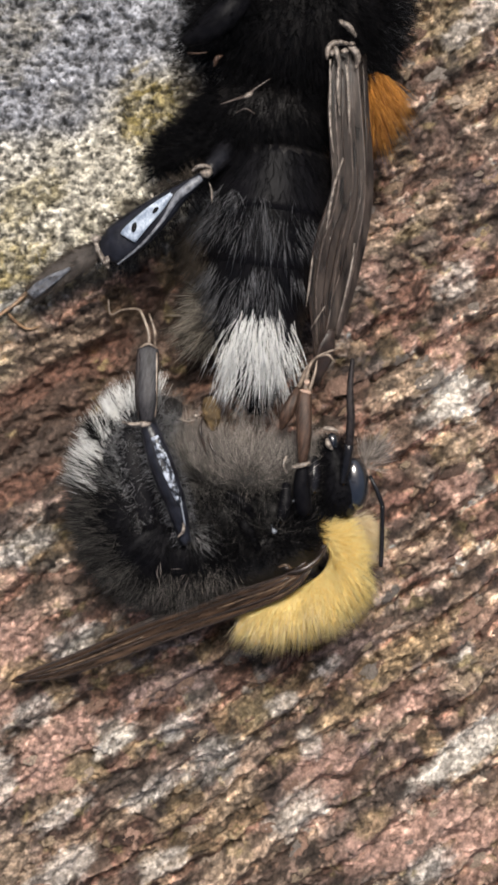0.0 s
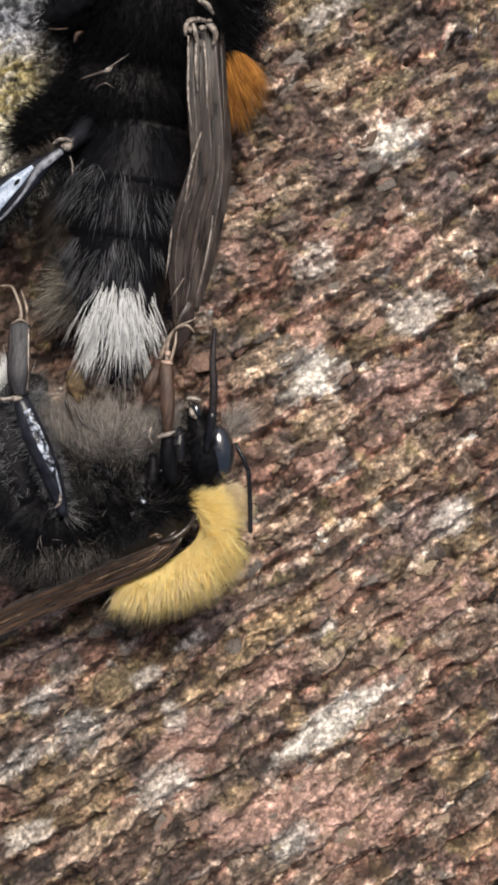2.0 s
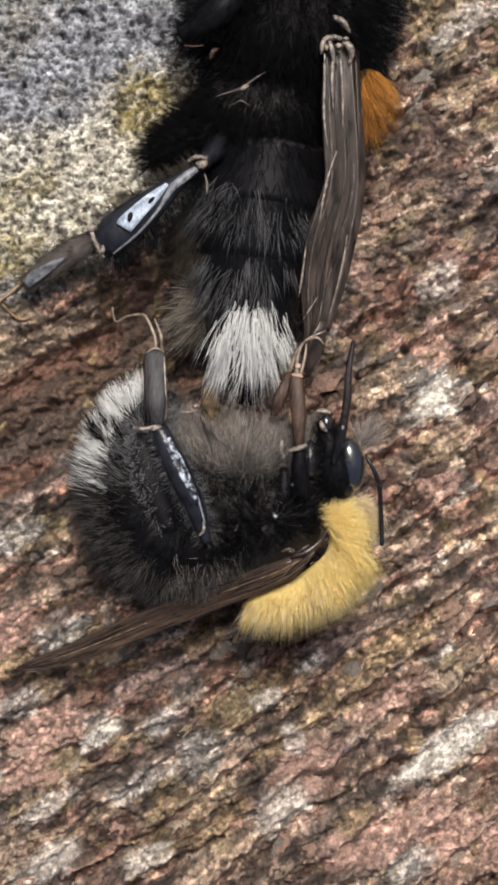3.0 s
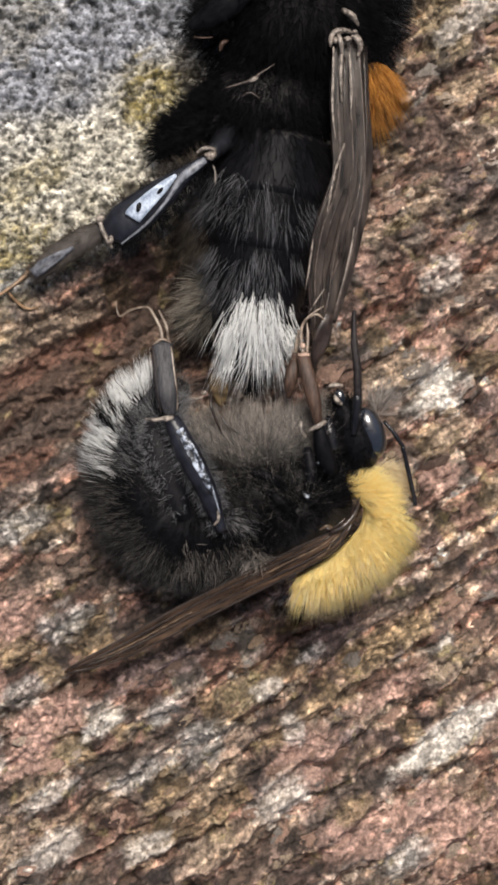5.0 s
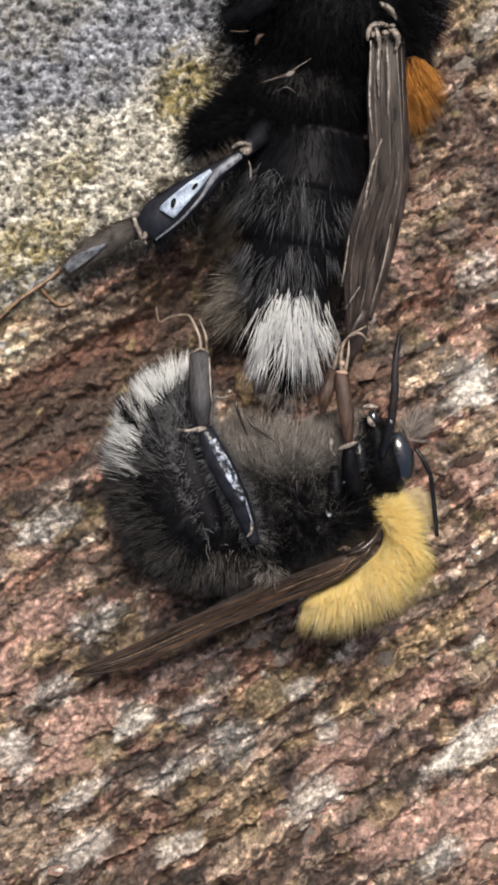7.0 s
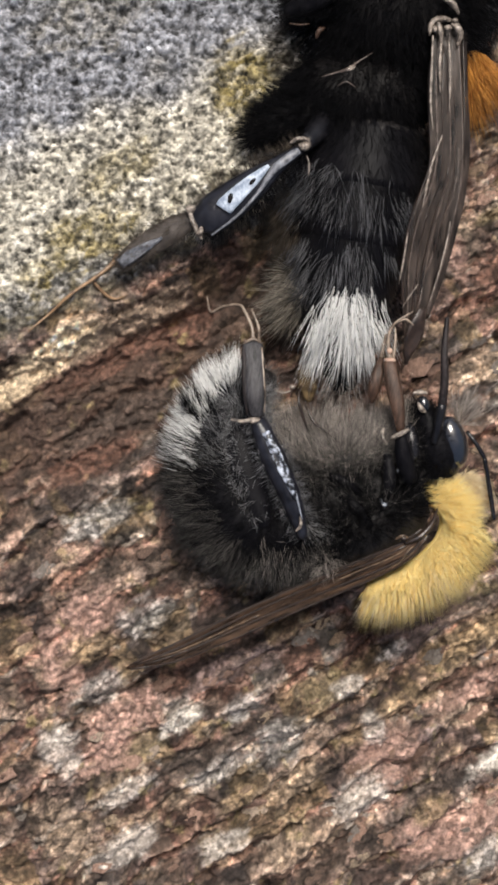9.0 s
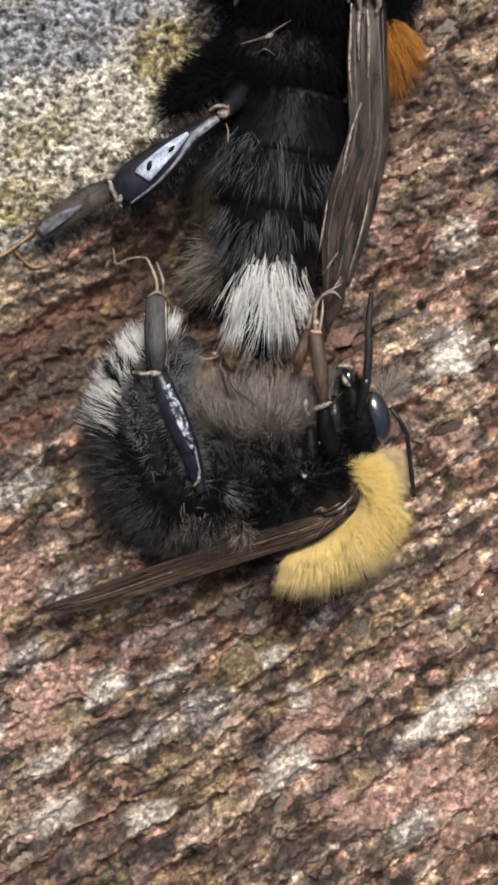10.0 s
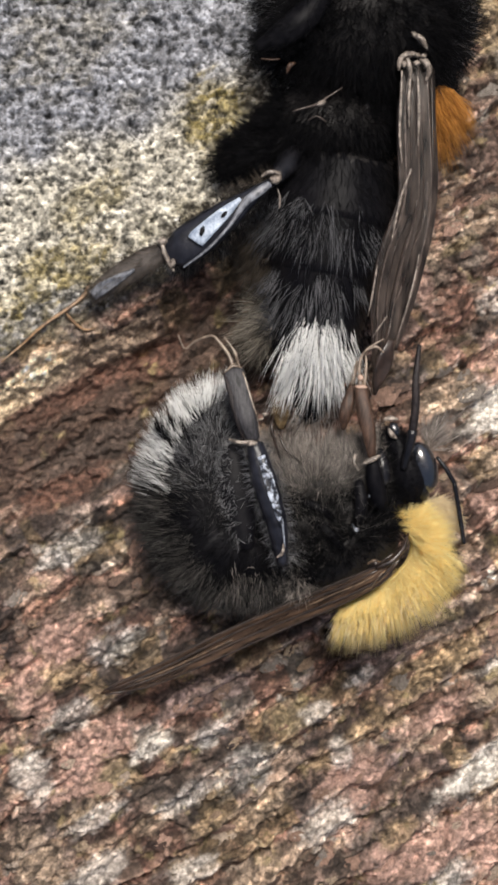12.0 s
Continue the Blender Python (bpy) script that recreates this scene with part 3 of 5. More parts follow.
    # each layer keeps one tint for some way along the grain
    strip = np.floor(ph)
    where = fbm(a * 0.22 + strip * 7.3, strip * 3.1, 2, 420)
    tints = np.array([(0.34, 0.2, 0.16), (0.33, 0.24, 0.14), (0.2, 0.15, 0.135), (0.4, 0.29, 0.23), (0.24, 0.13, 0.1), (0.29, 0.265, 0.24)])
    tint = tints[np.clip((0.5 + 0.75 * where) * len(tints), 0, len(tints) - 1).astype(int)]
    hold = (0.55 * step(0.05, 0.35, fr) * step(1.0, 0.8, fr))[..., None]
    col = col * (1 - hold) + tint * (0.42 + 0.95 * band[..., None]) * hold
    stain = step(0.05, 0.4, fbm(a * 0.35 + 3, b * 0.9, 4, 97, 0.7))[..., None]
    col = col * (1 - 0.4 * stain)
    # dark brown layers of the hollow, with its shade put into the colour
    hollow_shade = np.array((0.1, 0.062, 0.046)) * (0.5 + 0.9 * r2[..., None])
    col = col * (1 - 0.8 * hollow[..., None]) + hollow_shade * 0.8 * hollow[..., None]

    worn = fbm(a * 1.1 + 5, b * 2.6, 3, 380, 0.75)
    speckle = fbm(x * 4.1 + 3, y * 4.4, 3, 390, 0.8)

    def lay(c, mask):
        nonlocal col
        mk = (mask * np.clip(1.15 + 1.3 * worn, 0.15, 1))[..., None]
        shade = 0.9 * np.array(c) * np.clip(0.95 + 0.3 * (t3 - 0.5) + 0.75 * speckle, 0.35, 1.4)[..., None]
        col = col * (1 - mk) + shade * mk

    for (pig, spots), share in zip(PATCHES, SHARES):
        for px, py, ra, rb in spots:
            lay(pig, share * patch(x, y, (px, py), ra, rb, 400 + int(abs(px * 31 + py * 17))))
    # grain tones; gaps between grains darkened in colour like shaded creases
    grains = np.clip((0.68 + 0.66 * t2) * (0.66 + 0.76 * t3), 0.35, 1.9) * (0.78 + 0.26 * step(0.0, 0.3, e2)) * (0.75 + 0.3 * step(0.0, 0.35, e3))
    # bare plates are smoother than the crumbling layers
    bare = np.zeros_like(x)
    for px, py, ra, rb in PINK[1] + WHITE[1] + PALE[1]:
        bare = np.maximum(bare, patch(x, y, (px, py), ra, rb, 400 + int(abs(px * 31 + py * 17))))
    grains = grains * (1 - 0.55 * bare) + 0.55 * bare
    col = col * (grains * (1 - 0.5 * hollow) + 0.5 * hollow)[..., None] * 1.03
    moss = (step(0.2, 0.5, fbm(x * 0.8 + 11, y * 0.8, 3, 410)) * step(0.35, 0.6, r3) * 0.55)[..., None]
    col = col * (1 - moss) + np.array((0.34, 0.28, 0.13)) * (0.5 + 0.8 * t2[..., None]) * moss
    col = col * (np.clip(col.mean(-1, keepdims=True), 0.004, 0.9) / 0.2) ** 0.3
    # the lichen crust: pale grey, a cream belt, yellow towards its edges
    belt = step(0.4, 1.4, gd) * (1 - step(4.2, 6.0, gd + 1.2 * fbm(x * 0.5, y * 0.5, 2, 303)))
    # pits and low grit go darker: crevice shade put into the tone
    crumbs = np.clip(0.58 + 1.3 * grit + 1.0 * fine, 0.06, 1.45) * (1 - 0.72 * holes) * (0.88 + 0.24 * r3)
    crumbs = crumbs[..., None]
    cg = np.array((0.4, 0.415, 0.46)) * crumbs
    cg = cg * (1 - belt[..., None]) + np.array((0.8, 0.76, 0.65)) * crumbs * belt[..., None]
    cg = cg * (1 + 0.9 * fbm(x * 0.8, y * 0.8, 4, 306, 0.7))[..., None]
    yel = np.clip(step(0.05, 0.45, fbm(x * 0.55, y * 0.55, 3, 305)) * step(3.4, 0.3, gd) + patch(x, y, (-3.41, 11.37), 1.3, 1.6, 311) + 0.9 * patch(x, y, (-8.73, 6.22), 1.8, 0.9, 312)
                  + 0.7 * patch(x, y, (-7.79, 8.60), 1.6, 0.6, 313) + 0.35 * patch(x, y, (-8.84, 13.92), 2.2, 1.4, 314), 0, 1)[..., None] * (0.35 + 0.65 * t3[..., None])
    yel = np.maximum(yel, (0.75 * step(1.3, 0.1, gd + 0.8 * fbm(x * 0.9, y * 0.9, 3, 430)))[..., None] * (0.4 + 0.6 * t3[..., None]))
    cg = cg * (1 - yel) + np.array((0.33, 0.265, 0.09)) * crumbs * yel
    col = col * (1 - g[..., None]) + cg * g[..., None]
    return z, np.clip(col, 0.004, 0.9)


def graded(lo, hi, fine, far):
    """Even steps of fine from lo to hi, growing beyond, out to far."""
    mid = list(np.arange(lo, hi + fine / 2, fine))
    grow = [min(fine * 1.25 ** k, 0.35) for k in range(1, 200)]
    out = np.cumsum(grow)
    out = [v for v in out if v < far] + [far]
    return np.array([lo - v for v in reversed(out)] + mid + [hi + v for v in out])


HEIGHTS = {}


def make_bark():
    gx, gy = graded(-13.5, 15.5, 0.052, 26.0), graded(-19.5, 19.0, 0.052, 24.0)
    x, y = np.meshgrid(gx, gy)
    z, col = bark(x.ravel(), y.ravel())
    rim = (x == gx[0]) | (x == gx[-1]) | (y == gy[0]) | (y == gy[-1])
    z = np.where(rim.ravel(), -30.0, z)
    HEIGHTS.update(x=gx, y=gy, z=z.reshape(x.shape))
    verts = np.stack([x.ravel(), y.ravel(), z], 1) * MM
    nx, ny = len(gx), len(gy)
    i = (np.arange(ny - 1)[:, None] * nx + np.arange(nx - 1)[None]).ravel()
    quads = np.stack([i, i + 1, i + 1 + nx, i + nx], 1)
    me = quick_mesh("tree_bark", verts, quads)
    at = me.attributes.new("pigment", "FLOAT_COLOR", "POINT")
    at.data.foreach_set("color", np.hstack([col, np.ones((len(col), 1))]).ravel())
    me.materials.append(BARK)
    ob = new("tree_bark", me)
    ORIGIN[ob] = np.zeros(3)
    return tagged(ob, "flaking red-brown bark in slanting layers with grey and yellow lichen crust", "bark", kind="structure")


BARK_SHEET = make_bark()


def make_ground():
    """Unseen plain soil added under the log, out to the horizon, bouncing light."""
    m, nt, b = material("soil", 0.9, spec=0.2)
    tc = nt.nodes.new("ShaderNodeTexCoord")
    fac = noise_node(nt, tc.outputs["Object"], 9.0, 8.0, 0.7)
    nt.links.new(ramp_node(nt, fac, [(0.3, (0.05, 0.036, 0.026)), (0.7, (0.17, 0.13, 0.09))]), b.inputs["Base Color"])
    n = 41
    g = np.linspace(-1, 1, n)
    g = np.sign(g) * np.abs(g) ** 2 * 12000.0
    x, y = np.meshgrid(g, g)
    z = -34.0 - 4.0 * np.abs(gradient_noise(x * 0.004, y * 0.004, 7))
    i = (np.arange(n - 1)[:, None] * n + np.arange(n - 1)[None]).ravel()
    me = quick_mesh("ground", np.stack([x.ravel(), y.ravel(), z.ravel()], 1) * MM, np.stack([i, i + 1, i + 1 + n, i + n], 1))
    me.materials.append(m)
    return tagged(new("ground", me), "unseen plain brown soil added under the log", "ground", kind="structure")


make_ground()


def bark_z(x, y):
    gx, gy, gz = HEIGHTS["x"], HEIGHTS["y"], HEIGHTS["z"]
    i, j = int(np.searchsorted(gx, x)), int(np.searchsorted(gy, y))
    return float(gz[j, i])


# ---- the larger bee (a queen lying head up) ----


def make_queen():
    bee = thing("queen_bumblebee", (1.31, 9.21, 1.00))
    tagged(bee, "black furry queen bumblebee with white tail clinging to bark", "bumblebee", "mating bees")
    tail_way = np.array((0.00, 1.52, 3.60)) - np.array((0.51, 9.85, 3.80))
    tail_way /= np.linalg.norm(tail_way)
    # thorax and head
    out = np.array((1.40, 15.27, 3.40))
    th = ball((1.41, 15.43, 3.60), (3.45, 3.6, 2.9), lump=0.02)
    thorax = part("thorax", th, BODY_SKIN, bee)

    def away(p):
        d = p - out
        return d / np.linalg.norm(d, axis=1)[:, None] * 0.5 + tail_way * 0.45

    part("fur", fur(th, 9000, (0.6, 1.3), away, 0.55, 0.015, 0.28, keep=lambda p, n, u: n[:, 2] > -0.5, seed=1), HAIR_BLACK, thorax, "short black fur", kind="stuff")
    part("fur", fur(th, 1500, (0.6, 1.3), away, 0.55, 0.008, 0.3, keep=lambda p, n, u: (n[:, 2] > -0.3) & (n[:, 2] < 0.6), seed=60, clumping=2.0), HAIR_DUSKY, thorax, "dusky hair at the flanks", kind="stuff")
    # ginger tuft: a fan that spreads from under the wing base
    gl = loft([(4.18, 12.84, 4.60), (4.03, 12.00, 4.70), (3.83, 11.23, 4.60)], [(0.45, 0.4), (0.36, 0.4), (0.16, 0.2)], n=12)
    fan_c = np.array((3.36, 13.75, 4.60))

    def fan(p):
        d = p - fan_c
        d /= np.linalg.norm(d, axis=1)[:, None]
        return d * 0.75 + np.array((0.05, -0.5, 0.0))

    part("ginger_fur", fur(gl, 1000, (0.7, 1.9), fan, 0.26, 0.013, 0.13, seed=2, clumping=2.4), HAIR_GINGER, thorax, "ginger orange fur", kind="stuff")
    hd = ball((1.02, 20.6, 3.20), (2.1, 1.8, 1.9), lump=0.01)
    head = part("head", hd, BLACK_CUTICLE, bee)
    part("fur", fur(hd, 1200, (0.4, 0.9), (0, 0, 0.2), 0.7, 0.02, 0.3, seed=3), HAIR_BLACK, head, "short black fur", kind="stuff")
    # waist between thorax and abdomen
    pet = ball((0.22, 11.33, 4.40), (2.3, 1.5, 1.5))
    part("fur", fur(pet, 3400, (0.5, 1.0), away, 0.5, 0.014, 0.3, keep=lambda p, n, u: n[:, 2] > -0.4, seed=15), HAIR_BLACK, thorax, "short black fur", kind="stuff")
    part("waist", pet, BODY_SKIN, thorax)
    # abdomen: plates that overlap towards the tail
    axis = smooth_path([(0.70, 10.25, 3.80), (0.50, 8.68, 3.80), (0.31, 7.10, 3.80), (0.10, 5.25, 3.60), (0.05, 3.29, 3.40), (0.02, 1.39, 3.20)], 31)
    rad = smooth_path([(2.1, 2.2), (2.3, 2.35), (2.1, 2.2), (1.75, 1.9), (1.35, 1.4), (0.4, 0.4)], 31)
    core = loft(axis, rad * 0.96, n=31, seg=26, lump=0.01)
    abdomen = part("abdomen", core, BODY_SKIN, bee)
    for k in range(5):
        i0, i1 = k * 6, min(k * 6 + 8, 30)
        c = axis[i0:i1 + 1]
        r = rad[i0:i1 + 1] * np.linspace(0.96, 1.03, i1 + 1 - i0)[:, None]
        part("tergite", loft(c, r, n=10, seg=28), TERGITE, abdomen, "glossy black back plate")

    def flow(p):
        d = np.tile(tail_way, (len(p), 1))
        d[:, 0] += (p[:, 0] - axis[15, 0]) * 0.14
        return d

    def tufts(p, seed, cut, s=1.5):
        return fbm(p[:, 0] * s, p[:, 1] * 0.5, 2, seed) > cut

    part("fur", fur(core, 2200, (0.5, 1.0), flow, 0.45, 0.014, 0.22, keep=lambda p, n, u: (u < 0.4) & (n[:, 2] > -0.4), seed=4), HAIR_BLACK, abdomen, kind="stuff")
    part("fur", fur(core, 2400, (0.9, 1.8), flow, 0.34, 0.013, 0.17, keep=lambda p, n, u: (u > 0.15) & (u < 0.36) & (n[:, 0] < 0.35) & (n[:, 2] > -0.2) & tufts(p, 75, 0.02), seed=5, clumping=2.4), HAIR_DUSKY, abdomen, "dusky grey fringe", kind="stuff")
    part("fur", fur(core, 1500, (0.6, 1.3), flow, 0.3, 0.012, 0.14, keep=lambda p, n, u: (u > 0.26) & (u < 0.38) & (n[:, 0] < 0.8) & (n[:, 2] > -0.1), seed=61, clumping=2.0), HAIR_DUSKY, abdomen, "dusky grey fringe of the second band", kind="stuff")
    part("fur", fur(core, 900, (0.5, 0.9), flow, 0.3, 0.014, 0.16, keep=lambda p, n, u: (u > 0.42) & (u < 0.58), seed=6), HAIR_BLACK, abdomen, kind="stuff")
    part("fur", fur(core, 2000, (0.8, 1.5), flow, 0.3, 0.012, 0.12, keep=lambda p, n, u: (u > 0.47) & (u < 0.63) & (n[:, 0] < 0.75) & (n[:, 2] > -0.2) & tufts(p, 76, -0.08), seed=7, clumping=2.2), HAIR_DUSKY, abdomen, "dusky grey fringe", kind="stuff")
    part("white_fur", fur(core, 3200, (1.1, 2.3), flow, 0.28, 0.019, 0.1, keep=lambda p, n, u: (u > 0.62) & (u < 0.83) & (n[:, 0] > -0.8) & (n[:, 0] < 0.72) & (n[:, 2] > -0.3) & tufts(p, 71, -0.2, 2.6), seed=8, clumping=2.6), HAIR_WHITE, abdomen, "white tail fur", kind="stuff")
    part("fur", fur(core, 220, (0.8, 1.5), flow, 0.32, 0.014, 0.14, keep=lambda p, n, u: (u > 0.6) & (u < 0.74) & (n[:, 2] > 0.0), seed=62, clumping=2.6), HAIR_BLACK, abdomen, "black hairs among the white", kind="stuff")
    part("fur", fur(core, 500, (0.8, 1.4), flow, 0.4, 0.012, 0.2, keep=lambda p, n, u: u > 0.88, seed=9), HAIR_BROWN, abdomen, "brown-grey tail tip fur", kind="stuff")
    # loose brown hair along the flank
    flank = loft([(-1.75, 8.07, 3.20), (-1.69, 7.09, 3.20), (-1.44, 5.74, 3.00)], [(0.7, 1.0), (0.75, 1.1), (0.5, 0.8)], n=12)
    part("fur", fur(flank, 1500, (0.4, 1.0), lambda p: np.tile(np.array((-0.3, -0.85, 0.1)), (len(p), 1)), 0.4, 0.012, 0.22, keep=lambda p, n, u: n[:, 2] > -0.4, seed=10, clumping=2.2), HAIR_UMBER, abdomen, "dark brown flank fur", kind="stuff")
    tuft = loft([(-1.48, 5.23, 3.20), (-1.66, 4.53, 3.20), (-1.79, 3.84, 3.10)], [(0.5, 0.6), (0.6, 0.7), (0.3, 0.4)], n=10)
    part("fur", fur(tuft, 420, (0.7, 1.6), lambda p: np.tile(np.array((-0.75, -0.45, 0.2)), (len(p), 1)), 0.3, 0.015, 0.2, keep=lambda p, n, u: n[:, 2] > -0.3, seed=11, clumping=4.0), HAIR_KHAKI, abdomen, "brown-grey tuft", kind="stuff")
    part("sternite", loft([(-1.53, 8.54, 2.60), (-1.44, 6.96, 2.60), (-1.21, 4.59, 2.50)], [(0.8, 1.0), (0.85, 1.1), (0.5, 0.8)], n=12), BODY_SKIN, abdomen)

    # folded wings
    v, f, grid = blade([(2.99, 13.50, 6.20), (2.96, 11.74, 6.20), (3.07, 10.05, 6.00), (3.10, 8.54, 5.80), (2.75, 7.21, 5.60), (2.49, 5.69, 5.20), (2.37, 4.36, 4.90), (2.28, 3.40, 4.60), (2.12, 2.25, 4.20)], (0.75, 1.15, 1.2, 1.2, 1.5, 1.45, 0.95, 0.6, 0.12), 14, n=56, m=17, fold=0.15, seed=5)
    wing = part("forewing", (v, f), WING, bee, "folded smoky brown wing")
    # the taupe veins paint in the membrane's lengthwise highlights
    for q0, q1, a, b, r, mat in ((0.25, 0.3, 0.02, 0.6, 0.04, VEIN), (0.6, 0.72, 0.05, 0.95, 0.04, VEIN), (0.45, 0.5, 0.35, 0.9, 0.03, VEIN), (0.97, 1.0, 0.0, 0.9, 0.045, VEIN), (0.03, 0.06, 0.0, 0.8, 0.045, VEIN_TAUPE), (0.38, 0.4, 0.0, 0.7, 0.045, VEIN_TAUPE), (0.8, 0.85, 0.0, 0.85, 0.04, VEIN_TAUPE), (0.15, 0.5, 0.3, 0.8, 0.035, VEIN_TAUPE), (0.68, 0.3, 0.5, 0.95, 0.03, VEIN)):
        p = vein_path(grid, q0, q1, a, b)
        part("vein", loft(p + np.array((0, 0, 0.02)), [r] * len(p), n=24, seg=6), mat, wing)
    # raised veins, pale because their highlights are put into the colour
    for pts, r in (([(2.46, 13.07, 6.65), (2.46, 12.04, 6.60), (2.46, 10.91, 6.50), (2.58, 9.98, 6.40)], 0.07), ([(2.73, 12.79, 6.70), (2.72, 12.04, 6.65), (2.78, 11.21, 6.50)], 0.1), ([(3.00, 12.90, 6.65), (3.08, 11.68, 6.60), (3.10, 10.61, 6.40)], 0.085),
                   ([(2.90, 9.81, 6.30), (2.63, 8.96, 6.20), (2.47, 8.20, 6.10), (2.35, 7.44, 6.00)], 0.08), ([(1.90, 6.59, 5.80), (1.79, 5.64, 5.60), (1.68, 4.88, 5.40)], 0.06), ([(3.30, 7.00, 5.90), (3.21, 6.25, 5.70), (3.01, 5.30, 5.50), (2.76, 4.35, 5.20)], 0.06),
                   ([(2.32, 4.90, 5.50), (2.07, 4.51, 5.40), (1.83, 4.12, 5.30)], 0.05)):
        part("vein", loft(pts, [r * 0.4] + [r * 0.6] * (len(pts) - 2) + [r * 0.15], n=22, seg=7, lump=0.25, seed=len(pts)), VEIN_PALE, wing, "wing vein with its highlight painted pale")
    v, f, grid = blade([(3.56, 13.39, 5.60), (3.61, 11.47, 5.60), (3.70, 9.75, 5.50), (3.63, 8.24, 5.20), (3.42, 6.90, 5.00), (3.11, 5.36, 4.70), (2.77, 3.82, 4.30)], (0.4, 0.6, 0.7, 0.75, 0.7, 0.6, 0.15), 35, n=40, m=7, seed=8)
    wing2 = part("hindwing", (v, f), WING, bee, "folded smoky brown hind wing")
    for q0, q1, a, b, r, mat in ((0.98, 0.98, 0.3, 0.95, 0.03, VEIN_TAUPE), (0.5, 0.6, 0.0, 0.8, 0.03, VEIN), (0.05, 0.1, 0.0, 0.9, 0.03, VEIN)):
        p = vein_path(grid, q0, q1, a, b)
        part("vein", loft(p + np.array((0, 0, 0.02)), [r] * len(p), n=20, seg=6), mat, wing2)
    v, f, grid = blade([(2.56, 4.13, 5.00), (2.39, 3.49, 4.90), (2.20, 2.81, 4.70), (2.10, 2.24, 4.40)], (0.25, 0.62, 0.5, 0.08), 20, n=20, m=7, fold=0.04, seed=18)
    part("wing_tip", (v, f), VEIN, bee, "dark folded wing tip")
    hinge = joined(loft([(2.75, 14.39, 6.50), (2.86, 14.28, 6.70), (3.13, 14.12, 6.60), (3.32, 13.85, 6.40)], [0.03, 0.1, 0.12, 0.04], n=13, seg=9, lump=0.25), loft([(2.36, 13.08, 6.60), (2.41, 13.46, 6.70), (2.71, 13.63, 6.70), (3.07, 13.58, 6.60)], [0.05, 0.1, 0.11, 0.05], n=13, seg=9, lump=0.3),
                   loft([(3.07, 13.50, 6.60), (3.30, 13.36, 6.60), (3.40, 13.08, 6.50), (3.31, 12.82, 6.40)], [0.05, 0.12, 0.1, 0.04], n=13, seg=9, lump=0.3), loft([(2.62, 13.45, 6.80), (2.71, 13.11, 6.80), (2.78, 12.71, 6.60)], [0.08, 0.08, 0.03], n=10, seg=8, lump=0.2),
                   ball((2.94, 13.32, 6.75), (0.12, 0.09, 0.1), lump=0.3), ball((2.52, 13.27, 6.75), (0.08, 0.12, 0.1), lump=0.3), ball((3.17, 13.57, 6.70), (0.1, 0.08, 0.1), lump=0.3), ball((2.83, 13.61, 6.80), (0.09, 0.07, 0.08), lump=0.3))
    part("wing_hinge", hinge, VEIN_PALE, bee, "pale knobbly wing base")

    # hind leg that reaches out over the lichen
    hip = loft([(-0.17, 11.12, 4.40), (-1.34, 10.77, 4.50), (-2.48, 10.35, 4.40), (-3.33, 9.86, 4.20)], [(1.1, 1.0), (1.0, 0.9), (0.7, 0.7), (0.2, 0.3)], n=14)
    leg = part("hind_leg", loft([(-0.47, 10.88, 4.60), (-1.10, 10.08, 5.40), (-1.65, 9.37, 6.10)], [(0.6, 0.55), (0.45, 0.45), (0.25, 0.26)], n=10), BLACK_CUTICLE, bee, "long black hind leg stretched over the lichen")
    part("hip", hip, BODY_SKIN, leg)
    part("fur", fur(hip, 2600, (0.4, 1.0), lambda p: np.tile(np.array((-0.75, -0.15, 0.1)), (len(p), 1)), 0.5, 0.014, 0.28, keep=lambda p, n, u: n[:, 2] > -0.5, seed=14), HAIR_BLACK, leg, kind="stuff")
    tib = loft([(-1.77, 9.24, 6.20), (-2.55, 8.65, 6.20), (-3.47, 7.91, 6.05), (-4.58, 7.04, 5.85), (-5.18, 6.78, 5.70)], [(0.16, 0.18), (0.3, 0.26), (0.55, 0.3), (0.66, 0.28), (0.4, 0.16)], n=22, seg=18)
    part("tibia", tib, LEG_GLOSS, leg, "glossy black flattened shin")
    v, f, grid = blade([(-2.84, 8.60, 6.50), (-3.24, 8.21, 6.52), (-3.72, 7.76, 6.50), (-4.19, 7.28, 6.42), (-4.30, 7.13, 6.35)], (0.12, 0.36, 0.5, 0.6, 0.58), 6, n=18, m=7, fold=0.01, thick=0.05)
    part("pollen_basket", (v, f), PLATE, leg, "smooth shin plate with sky sheen painted blue-grey")
    part("pit", ball((-4.09, 7.48, 6.52), (0.08, 0.17, 0.035), (0, 0, -14), lump=0.1), TERGITE, leg, "dark pit in the shin plate")
    part("pit", ball((-3.37, 8.05, 6.58), (0.06, 0.14, 0.035), (0, 0, -42), lump=0.1), TERGITE, leg, "dark pit in the shin plate")
    part("shin_ridge", loft([(-1.86, 9.13, 6.45), (-2.29, 8.81, 6.50), (-2.71, 8.42, 6.44), (-3.14, 7.74, 6.35), (-3.84, 6.93, 6.25), (-4.66, 6.28, 6.00)], [(0.12, 0.06), (0.16, 0.07), (0.12, 0.06), (0.06, 0.05), (0.05, 0.05), (0.03, 0.03)], n=22, seg=10, lump=0.06), LEG_SLATE, leg, "dull grey ridge of the shin")
    part("fur", fur(tib, 800, (0.4, 0.9), lambda p: np.tile(np.array((-0.2, -0.9, -0.1)), (len(p), 1)), 0.5, 0.013, 0.2, keep=lambda p, n, u: n[:, 2] < 0.35, seed=12, clumping=2.0), HAIR_BLACK, leg, kind="stuff")
